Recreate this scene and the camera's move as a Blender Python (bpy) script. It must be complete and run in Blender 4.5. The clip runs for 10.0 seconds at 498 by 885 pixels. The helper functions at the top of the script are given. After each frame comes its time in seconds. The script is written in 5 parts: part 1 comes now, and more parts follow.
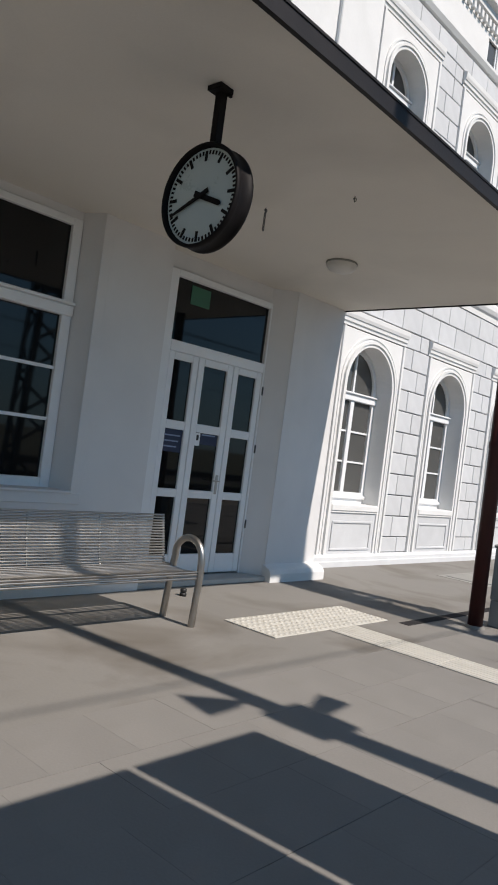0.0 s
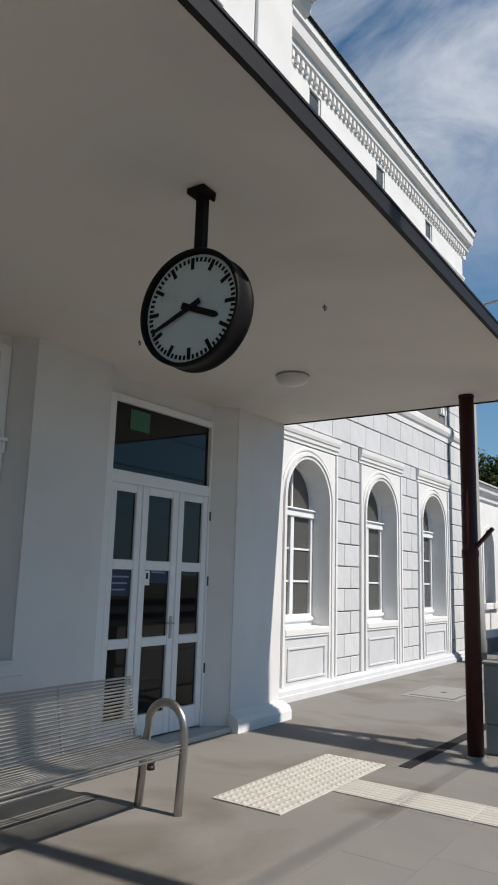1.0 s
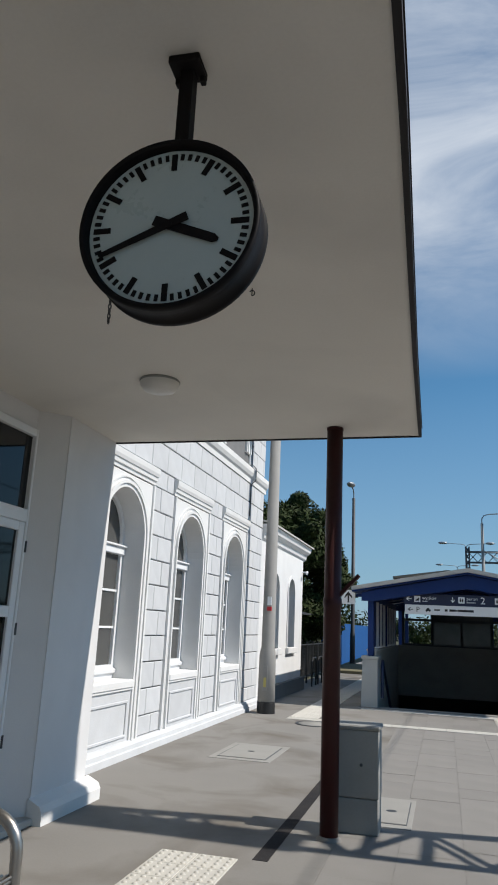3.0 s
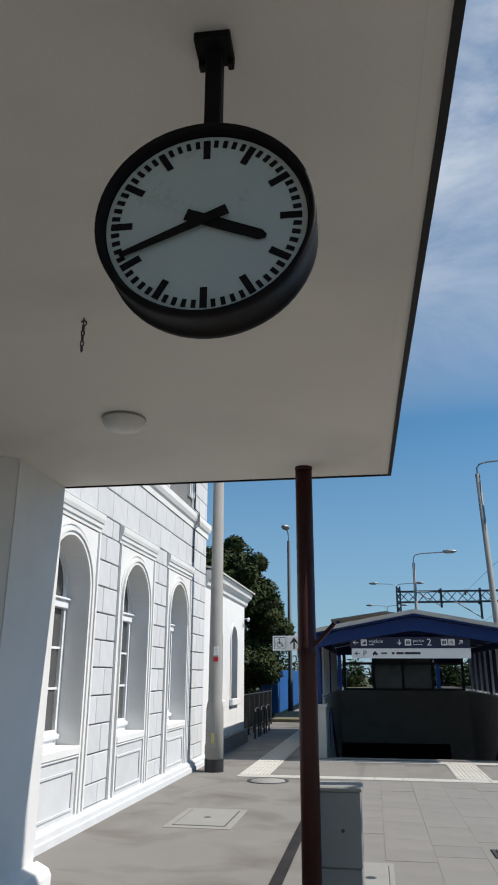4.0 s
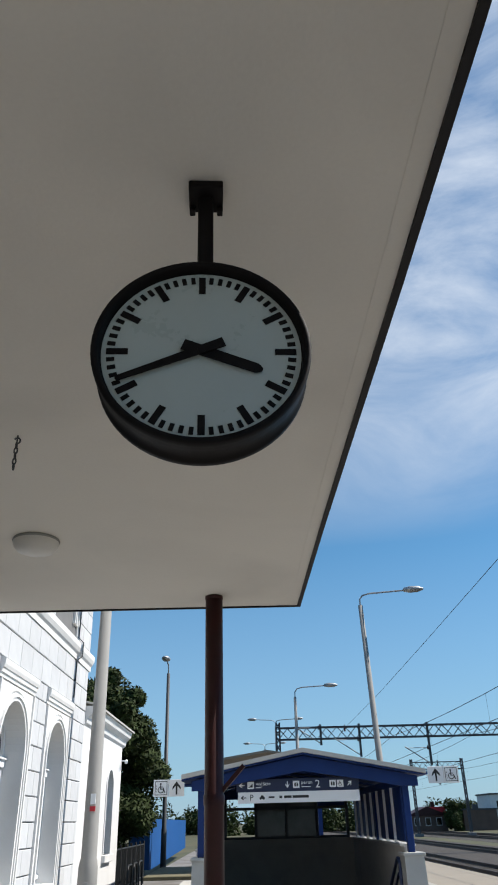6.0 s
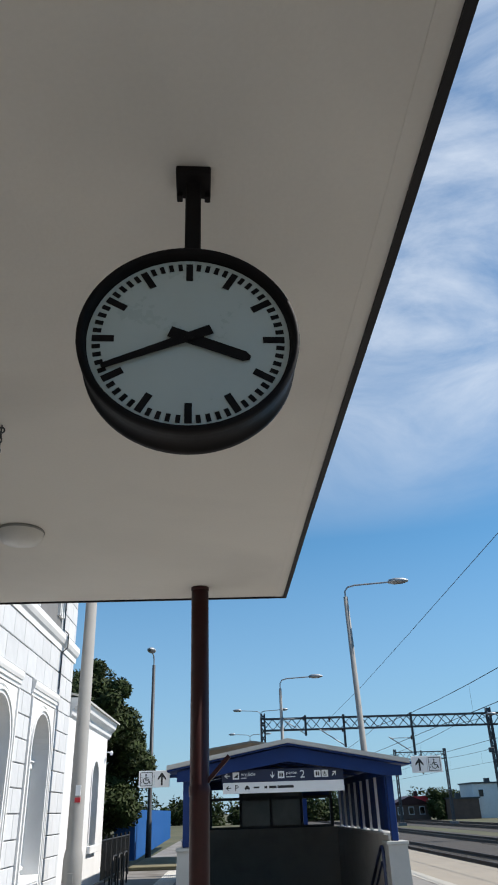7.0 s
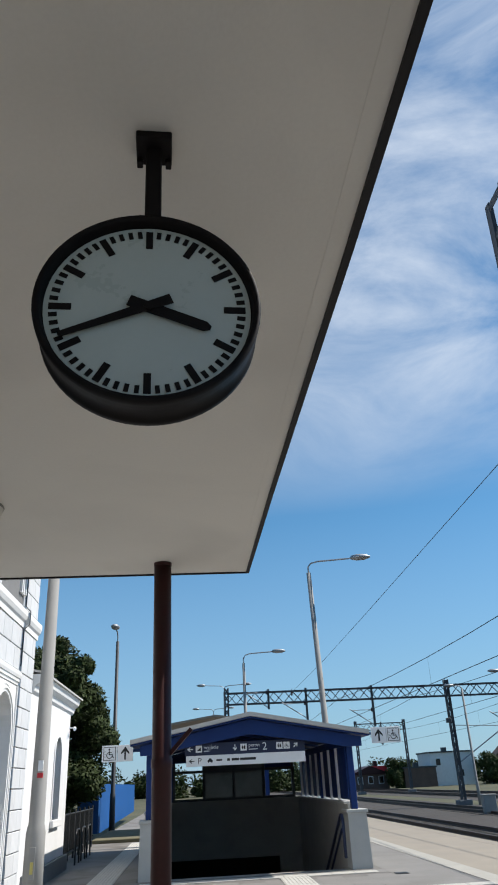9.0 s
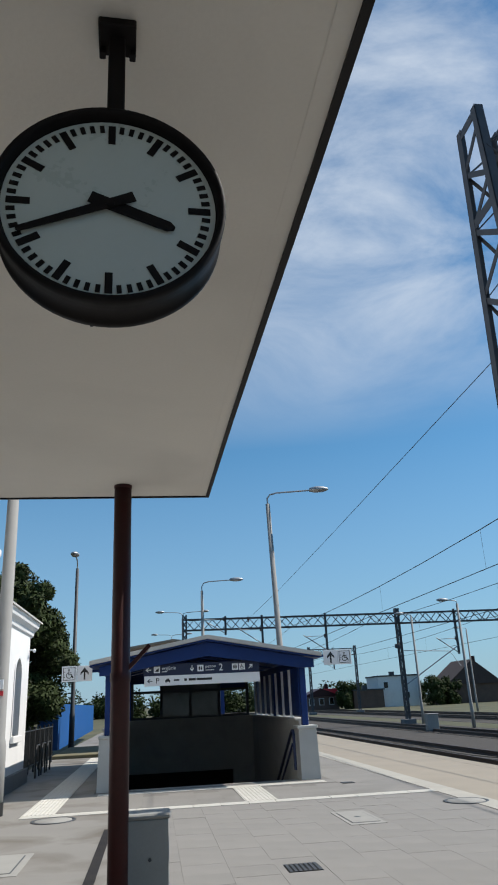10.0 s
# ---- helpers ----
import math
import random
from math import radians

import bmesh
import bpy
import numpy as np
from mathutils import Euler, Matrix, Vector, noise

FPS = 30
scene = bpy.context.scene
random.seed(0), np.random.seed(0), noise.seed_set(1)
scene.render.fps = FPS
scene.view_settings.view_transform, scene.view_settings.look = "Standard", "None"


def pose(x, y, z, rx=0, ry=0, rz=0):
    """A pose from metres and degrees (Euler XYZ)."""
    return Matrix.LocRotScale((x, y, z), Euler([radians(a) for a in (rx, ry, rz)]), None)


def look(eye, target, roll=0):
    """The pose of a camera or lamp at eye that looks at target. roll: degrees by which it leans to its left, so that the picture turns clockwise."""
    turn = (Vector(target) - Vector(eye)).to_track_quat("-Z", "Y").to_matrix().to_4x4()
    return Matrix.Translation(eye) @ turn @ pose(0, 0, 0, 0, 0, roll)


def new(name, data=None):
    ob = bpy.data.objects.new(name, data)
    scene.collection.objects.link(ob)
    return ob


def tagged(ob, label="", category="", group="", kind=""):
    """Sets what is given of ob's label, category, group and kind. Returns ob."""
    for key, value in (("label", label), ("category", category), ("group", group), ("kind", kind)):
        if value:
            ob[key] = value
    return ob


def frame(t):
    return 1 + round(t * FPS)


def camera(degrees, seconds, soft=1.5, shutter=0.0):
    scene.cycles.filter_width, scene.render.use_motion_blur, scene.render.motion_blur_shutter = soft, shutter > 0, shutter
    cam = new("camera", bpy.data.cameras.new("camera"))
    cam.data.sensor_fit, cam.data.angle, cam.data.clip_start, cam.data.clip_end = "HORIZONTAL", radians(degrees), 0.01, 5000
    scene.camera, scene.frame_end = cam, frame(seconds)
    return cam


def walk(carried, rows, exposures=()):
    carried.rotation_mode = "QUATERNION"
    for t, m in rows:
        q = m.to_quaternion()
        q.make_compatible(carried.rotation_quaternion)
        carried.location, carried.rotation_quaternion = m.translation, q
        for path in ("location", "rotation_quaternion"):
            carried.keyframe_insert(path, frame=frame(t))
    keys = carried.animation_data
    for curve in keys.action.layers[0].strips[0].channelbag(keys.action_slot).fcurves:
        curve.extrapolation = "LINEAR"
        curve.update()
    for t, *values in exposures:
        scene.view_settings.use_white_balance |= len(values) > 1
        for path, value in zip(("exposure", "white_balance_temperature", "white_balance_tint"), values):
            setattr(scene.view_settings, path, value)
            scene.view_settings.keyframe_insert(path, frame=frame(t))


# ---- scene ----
cam = camera(38.4, 10.0, soft=1.9)
PATH = [
    (0, (-2.924, 1.419, 1.483), (-4.281, 2.888, 1.515), 7.4),
    (0.5, (-3.409, 1.393, 1.563), (-4.642, 2.966, 1.642), 5.0),
    (1, (-3.823, 1.533, 1.618), (-4.95, 3.144, 1.985), 1.7),
    (1.5, (-4.16, 1.645, 1.614), (-5.124, 3.337, 2.069), 5.8),
    (2, (-4.527, 1.776, 1.612), (-5.294, 3.576, 2.025), 6.2),
    (2.2, (-4.671, 1.897, 1.621), (-5.427, 3.706, 2.014), 4.3),
    (3.3, (-5.29, 2.215, 1.706), (-5.7, 4.09, 2.268), 1.8),
    (3.5, (-5.401, 2.252, 1.726), (-5.753, 4.127, 2.328), 0.9),
    (4, (-5.549, 2.453, 1.733), (-5.863, 4.33, 2.35), 0.2),
    (4.5, (-5.745, 2.487, 1.726), (-5.694, 4.377, 2.378), -2.5),
    (5, (-5.881, 2.432, 1.739), (-5.95, 4.219, 2.634), -0.1),
    (5.5, (-5.874, 2.426, 1.745), (-5.934, 4.175, 2.713), -0.1),
    (6, (-5.834, 2.437, 1.749), (-5.808, 4.204, 2.685), -1.5),
    (7.5, (-5.838, 2.459, 1.749), (-5.755, 4.236, 2.664), -2.0),
    (8, (-5.829, 2.457, 1.751), (-5.703, 4.226, 2.674), -2.3),
    (8.5, (-5.828, 2.458, 1.745), (-5.691, 4.234, 2.656), -2.3),
    (9, (-5.824, 2.474, 1.74), (-5.663, 4.274, 2.596), -2.9),
    (9.5, (-5.813, 2.486, 1.731), (-5.6, 4.3, 2.547), -3.9),
    (10, (-5.824, 2.494, 1.67), (-5.558, 4.356, 2.35), -2.8),
]
walk(cam, [(t, look(eye, target, roll)) for t, eye, target, roll in PATH], exposures=((0.0, 0.05, 6560, 13), (0.5, 0.03, 6560, 13), (1.5, -0.04, 6430, 10), (3.5, 0.04, 6330, 10), (4.5, 0.11, 6330, 10), (5.2, 0.33, 6380, 10), (8.5, 0.36, 6280, 10), (10.0, 0.2, 6330, 9)))

# ---- light ----
SUN = Vector((1.0, 0.095, 1.12)).normalized()
world = bpy.data.worlds.new("sky")
scene.world = world
world.use_nodes = True
wn, wl = world.node_tree.nodes, world.node_tree.links
sky = wn.new("ShaderNodeTexSky")
sky.sky_type, sky.sun_disc = "NISHITA", False
sky.sun_elevation = math.asin(SUN.z)
sky.sun_rotation = math.atan2(SUN.x, SUN.y)
sky.air_density, sky.dust_density, sky.ozone_density = 1.0, 0.0, 1.5
tint = wn.new("ShaderNodeMixRGB")
tint.blend_type = "MULTIPLY"
tint.inputs["Fac"].default_value, tint.inputs["Color2"].default_value = 1.0, (0.67, 1.08, 1.2, 1)
coord = wn.new("ShaderNodeTexCoord")
flat = wn.new("ShaderNodeMapping")
flat.inputs["Scale"].default_value = (1.3, 1.6, 3.2)
flat.inputs["Rotation"].default_value = (0.25, -0.5, 0.5)
wisps = wn.new("ShaderNodeTexNoise")
wisps.inputs["Scale"].default_value, wisps.inputs["Detail"].default_value = 2.2, 9.0
wisps.inputs["Roughness"].default_value, wisps.inputs["Distortion"].default_value = 0.6, 0.6
cover = wn.new("ShaderNodeValToRGB")
cover.color_ramp.elements[0].position, cover.color_ramp.elements[1].position = 0.50, 0.86
height = wn.new("ShaderNodeSeparateXYZ")
rise = wn.new("ShaderNodeMapRange")
rise.inputs["From Min"].default_value, rise.inputs["From Max"].default_value = 0.33, 0.56
lean = wn.new("ShaderNodeMath")
lean.operation = "MULTIPLY_ADD"
lean.inputs[1].default_value = 0.24
thick = wn.new("ShaderNodeMath")
thick.operation = "MULTIPLY"
cloudy = wn.new("ShaderNodeMixRGB")
cloudy.inputs["Color2"].default_value = (7.3, 7.9, 8.7, 1)
wl.new(coord.outputs["Generated"], flat.inputs["Vector"])
wl.new(flat.outputs["Vector"], wisps.inputs["Vector"])
wl.new(coord.outputs["Generated"], height.inputs["Vector"])
wl.new(height.outputs["Y"], lean.inputs[0])
wl.new(wisps.outputs["Fac"], lean.inputs[2])
wl.new(lean.outputs["Value"], cover.inputs["Fac"])
wl.new(height.outputs["Z"], rise.inputs["Value"])
wl.new(cover.outputs["Color"], thick.inputs[0])
wl.new(rise.outputs["Result"], thick.inputs[1])
wl.new(thick.outputs["Value"], cloudy.inputs["Fac"])
wl.new(sky.outputs["Color"], tint.inputs["Color1"])
haze = wn.new("ShaderNodeMapRange")
haze.inputs["From Min"].default_value, haze.inputs["From Max"].default_value = 0.0, 0.32
haze.inputs["To Min"].default_value, haze.inputs["To Max"].default_value = 0.75, 0.0
low = wn.new("ShaderNodeMixRGB")
low.inputs["Color2"].default_value = (2.85, 4.0, 5.9, 1)
wl.new(height.outputs["Z"], haze.inputs["Value"])
wl.new(haze.outputs["Result"], low.inputs["Fac"])
wl.new(tint.outputs["Color"], low.inputs["Color1"])
wl.new(low.outputs["Color"], cloudy.inputs["Color1"])
wl.new(cloudy.outputs["Color"], wn["Background"].inputs["Color"])
wn["Background"].inputs["Strength"].default_value = 0.084
sun = new("sun", bpy.data.lights.new("sun", "SUN"))
sun.data.energy, sun.data.angle, sun.data.color = 5.0, radians(0.5), (1.0, 0.93, 0.84)
sun.matrix_world = look(SUN * 50, (0, 0, 0))


# ---- materials ----
def mat(name, colour, rough=0.6, metal=0.0, vary=0.12, size=3.0, fine=60.0, bump=0.02, dirt=None, dirt_amount=0.0, dirt_size=1.2, random_piece=0.0, shine=0.5):
    """A painted or raw surface: large patches, fine grain, relief, and stains of their own shape."""
    m = bpy.data.materials.new(name)
    m.use_nodes = True
    n, l = m.node_tree.nodes, m.node_tree.links
    b = n["Principled BSDF"]
    b.inputs["Metallic"].default_value = metal
    b.inputs["Specular IOR Level"].default_value = shine
    tc = n.new("ShaderNodeTexCoord")
    big, small = n.new("ShaderNodeTexNoise"), n.new("ShaderNodeTexNoise")
    big.inputs["Scale"].default_value, big.inputs["Detail"].default_value = size, 5
    small.inputs["Scale"].default_value, small.inputs["Detail"].default_value = fine, 4
    for x in (big, small):
        l.new(tc.outputs["Object"], x.inputs["Vector"])
    add = n.new("ShaderNodeMath")
    add.operation = "MULTIPLY_ADD"
    add.inputs[1].default_value = 0.45
    l.new(small.outputs["Fac"], add.inputs[0])
    l.new(big.outputs["Fac"], add.inputs[2])
    ramp = n.new("ShaderNodeValToRGB")
    ramp.color_ramp.elements[0].position, ramp.color_ramp.elements[1].position = 0.4, 1.05
    lo = [c * (1 - vary) for c in colour]
    hi = [min(1, c * (1 + vary)) for c in colour]
    ramp.color_ramp.elements[0].color, ramp.color_ramp.elements[1].color = (*lo, 1), (*hi, 1)
    l.new(add.outputs["Value"], ramp.inputs["Fac"])
    out = ramp.outputs["Color"]
    if dirt:
        stain = n.new("ShaderNodeTexNoise")
        stain.inputs["Scale"].default_value, stain.inputs["Detail"].default_value, stain.inputs["Distortion"].default_value = dirt_size, 8, 0.6
        l.new(tc.outputs["Object"], stain.inputs["Vector"])
        sr = n.new("ShaderNodeMapRange")
        sr.inputs["From Min"].default_value, sr.inputs["From Max"].default_value = 0.48, 0.75
        sr.inputs["To Max"].default_value = dirt_amount
        l.new(stain.outputs["Fac"], sr.inputs["Value"])
        mx = n.new("ShaderNodeMixRGB")
        mx.inputs["Color2"].default_value = (*dirt, 1)
        l.new(sr.outputs["Result"], mx.inputs["Fac"])
        l.new(out, mx.inputs["Color1"])
        out = mx.outputs["Color"]
    if random_piece:
        info = n.new("ShaderNodeObjectInfo")
        geo = n.new("ShaderNodeNewGeometry")
        both = n.new("ShaderNodeMath")
        both.operation = "ADD"
        l.new(info.outputs["Random"], both.inputs[0])
        l.new(geo.outputs["Random Per Island"], both.inputs[1])
        frac = n.new("ShaderNodeMath")
        frac.operation = "FRACT"
        l.new(both.outputs["Value"], frac.inputs[0])
        mr = n.new("ShaderNodeMapRange")
        mr.inputs["To Min"].default_value, mr.inputs["To Max"].default_value = 1 - random_piece, 1 + random_piece
        l.new(frac.outputs["Value"], mr.inputs["Value"])
        hsv = n.new("ShaderNodeHueSaturation")
        l.new(mr.outputs["Result"], hsv.inputs["Value"])
        l.new(out, hsv.inputs["Color"])
        out = hsv.outputs["Color"]
    l.new(out, b.inputs["Base Color"])
    rr = n.new("ShaderNodeMapRange")
    rr.inputs["To Min"].default_value, rr.inputs["To Max"].default_value = max(0.005, rough - min(0.12, rough * 0.5)), min(1, rough + min(0.12, rough * 0.5))
    l.new(add.outputs["Value"], rr.inputs["Value"])
    l.new(rr.outputs["Result"], b.inputs["Roughness"])
    if bump:
        bp = n.new("ShaderNodeBump")
        bp.inputs["Strength"].default_value, bp.inputs["Distance"].default_value = 0.5, bump
        l.new(add.outputs["Value"], bp.inputs["Height"])
        l.new(bp.outputs["Normal"], b.inputs["Normal"])
    return m


def glass(name, tint, rough=0.02):
    m = bpy.data.materials.new(name)
    m.use_nodes = True
    b = m.node_tree.nodes["Principled BSDF"]
    b.inputs["Base Color"].default_value = (*tint, 1)
    b.inputs["Roughness"].default_value = rough
    b.inputs["Transmission Weight"].default_value = 1.0
    b.inputs["IOR"].default_value = 1.45
    return m


def glow(name, colour, strength):
    m = bpy.data.materials.new(name)
    m.use_nodes = True
    b = m.node_tree.nodes["Principled BSDF"]
    b.inputs["Base Color"].default_value = (*colour, 1)
    b.inputs["Emission Color"].default_value = (*colour, 1)
    b.inputs["Emission Strength"].default_value = strength
    return m


WHITE_STONE = mat("white_limewash", (0.69, 0.69, 0.68), 0.8, vary=0.05, size=2, fine=40, bump=0.004, dirt=(0.5, 0.5, 0.48), dirt_amount=0.25)
GREY_STONE = mat("pale_ashlar_paint", (0.54, 0.55, 0.56), 0.85, vary=0.06, size=4, fine=50, bump=0.006, dirt=(0.5, 0.5, 0.5), dirt_amount=0.2, random_piece=0.05)
JOINT = mat("ashlar_joint", (0.16, 0.16, 0.16), 0.9, vary=0.15, bump=0.004)
PLASTER = mat("smooth_wall_render", (0.66, 0.657, 0.655), 0.85, vary=0.05, size=1.5, fine=90, bump=0.003, dirt=(0.48, 0.49, 0.5), dirt_amount=0.25)
CEILING = mat("canopy_soffit_paint", (0.69, 0.655, 0.595), 0.85, vary=0.05, size=0.8, fine=60, bump=0.003, dirt=(0.42, 0.40, 0.37), dirt_amount=0.3, dirt_size=0.7)
FASCIA = mat("dark_sheet_metal", (0.015, 0.0135, 0.0145), 0.5, 0.0, vary=0.2, size=4, bump=0.002, shine=0.22)
CONCRETE = mat("platform_concrete", (0.206, 0.195, 0.177), 0.85, vary=0.1, size=0.9, fine=45, bump=0.004, dirt=(0.10, 0.083, 0.063), dirt_amount=0.9, dirt_size=0.9)
SLAB = mat("paving_slab", (0.208, 0.197, 0.181), 0.85, vary=0.1, size=1.3, fine=70, bump=0.004, dirt=(0.13, 0.12, 0.1), dirt_amount=0.5, dirt_size=0.6, random_piece=0.03)
SAND_SLAB = mat("sandy_paving", (0.275, 0.24, 0.19), 0.85, vary=0.1, size=1.1, fine=60, bump=0.004, random_piece=0.05)
SLAB_BED = mat("paving_joint_sand", (0.165, 0.155, 0.14), 0.95, vary=0.2, bump=0.004)
TACTILE = mat("tactile_white_concrete", (0.50, 0.48, 0.43), 0.8, vary=0.08, size=5, bump=0.003, dirt=(0.4, 0.38, 0.33), dirt_amount=0.4, dirt_size=4, random_piece=0.04)
ASPHALT = mat("dark_asphalt", (0.026, 0.025, 0.026), 0.9, vary=0.3, size=5, fine=120, bump=0.01, dirt=(0.07, 0.06, 0.05), dirt_amount=0.3, dirt_size=3, shine=0.12)
STEEL = mat("brushed_stainless", (0.41, 0.39, 0.365), 0.3, 1.0, vary=0.06, size=8, fine=150, bump=0.0)
OXIDE = mat("oxide_red_gloss_paint", (0.034, 0.006, 0.006), 0.45, vary=0.3, size=9, fine=60, bump=0.004, shine=0.32)
BLACK = mat("black_clock_enamel", (0.0075, 0.006, 0.006), 0.55, vary=0.35, size=14, bump=0.001, shine=0.14)
DIAL = mat("opal_dial", (0.43, 0.485, 0.465), 0.25, vary=0.03, size=6, bump=0.0)
FRAME_WHITE = mat("white_window_paint", (0.75, 0.76, 0.77), 0.4, vary=0.04, size=5, bump=0.001)
PANE = mat("dark_reflecting_glass", (0.006, 0.007, 0.008), 0.03, vary=0.1, size=2, bump=0.0, shine=0.36)
# grey for panes over blinds; on the attic panes it stands for reflected sky
BLIND_SKY_PANE = mat("window_over_grey_blind", (0.075, 0.075, 0.072), 0.05, vary=0.12, size=1.5, bump=0.0)
CABINET = mat("grey_cast_concrete", (0.27, 0.27, 0.255), 0.85, vary=0.1, size=3, bump=0.003, dirt=(0.18, 0.18, 0.17), dirt_amount=0.4)
COVER = mat("pale_cover_concrete", (0.27, 0.262, 0.24), 0.85, vary=0.1, size=3, bump=0.003)
# near-black base colour that stands for the shade of unlit spaces
UNLIT_DARK = mat("unlit_dark_grey", (0.05, 0.05, 0.05), 0.9, vary=0.2, bump=0.0)
POLE_GREY = mat("weathered_concrete_pole", (0.27, 0.265, 0.25), 0.75, vary=0.12, size=2, fine=70, bump=0.003, dirt=(0.22, 0.21, 0.2), dirt_amount=0.4, dirt_size=2)
GALV = mat("galvanised_steel", (0.32, 0.34, 0.36), 0.5, 0.7, vary=0.15, size=6, bump=0.001)
DARK_STEEL = mat("dark_painted_steel", (0.055, 0.06, 0.065), 0.5, 0.3, vary=0.25, size=5, bump=0.002)
MAST_GREY = mat("weathered_mast_steel", (0.062, 0.066, 0.075), 0.55, 0.4, vary=0.25, size=5, bump=0.002)
LINE_PALE = mat("worn_pale_line", (0.36, 0.34, 0.295), 0.85, vary=0.12, size=2, bump=0.003)
BLUE = mat("royal_blue_cladding", (0.0055, 0.028, 0.135), 0.5, vary=0.15, size=2, fine=60, bump=0.002, shine=0.3)
FENCE_BLUE = mat("blue_hoarding_sheet", (0.008, 0.08, 0.26), 0.5, vary=0.12, size=2, bump=0.003)
NAVY = mat("navy_sign_face", (0.008, 0.014, 0.05), 0.4, vary=0.05, bump=0.0)
SIGN_WHITE = mat("white_sign_face", (0.78, 0.79, 0.8), 0.45, vary=0.03, bump=0.0)
ROOF_SHEET = mat("pale_roof_sheet", (0.50, 0.48, 0.44), 0.5, 0.2, vary=0.1, size=2, bump=0.002)
STAIR_WALL = mat("grey_stairwell_render", (0.38, 0.36, 0.32), 0.9, vary=0.1, size=1.2, bump=0.003, dirt=(0.13, 0.13, 0.12), dirt_amount=0.3)
PIER = mat("pale_concrete_pier", (0.42, 0.42, 0.40), 0.85, vary=0.08, size=3, bump=0.003)
BALLAST = mat("track_ballast", (0.048, 0.041, 0.035), 0.95, vary=0.5, size=12, fine=40, bump=0.05)
RAIL_STEEL = mat("rusty_rail", (0.06, 0.04, 0.032), 0.5, 0.5, vary=0.3, size=10, bump=0.002)
GRASS = mat("dry_track_grass", (0.065, 0.066, 0.03), 0.95, vary=0.4, size=0.5, fine=6, bump=0.05, dirt=(0.12, 0.10, 0.055), dirt_amount=0.7, dirt_size=0.12)
BARK = mat("bark", (0.06, 0.045, 0.032), 0.9, vary=0.3, size=8, bump=0.02)
LEAF = mat("leaf", (0.030, 0.044, 0.011), 0.7, vary=0.4, size=0.8, fine=5, bump=0.0, random_piece=0.4, shine=0.2)
FADED = mat("faded_print", (0.22, 0.27, 0.38), 0.5, vary=0.1, bump=0.0)
PLINTH_GREY = mat("dark_grey_plinth", (0.16, 0.16, 0.16), 0.85, vary=0.12, bump=0.003)
SLEEPER = mat("weathered_sleeper", (0.075, 0.068, 0.06), 0.9, vary=0.25, size=4, bump=0.004)
INK = mat("black_print", (0.012, 0.012, 0.012), 0.5, vary=0.05, bump=0.0)
RED = mat("red_sticker", (0.5, 0.02, 0.03), 0.5, vary=0.05, bump=0.0)
WIRE = mat("overhead_wire", (0.03, 0.03, 0.032), 0.6, 0.3, vary=0.1, bump=0.0)
LAMP_GLASS = mat("frosted_lamp_bowl", (0.60, 0.58, 0.54), 0.3, vary=0.05, size=8, bump=0.0)


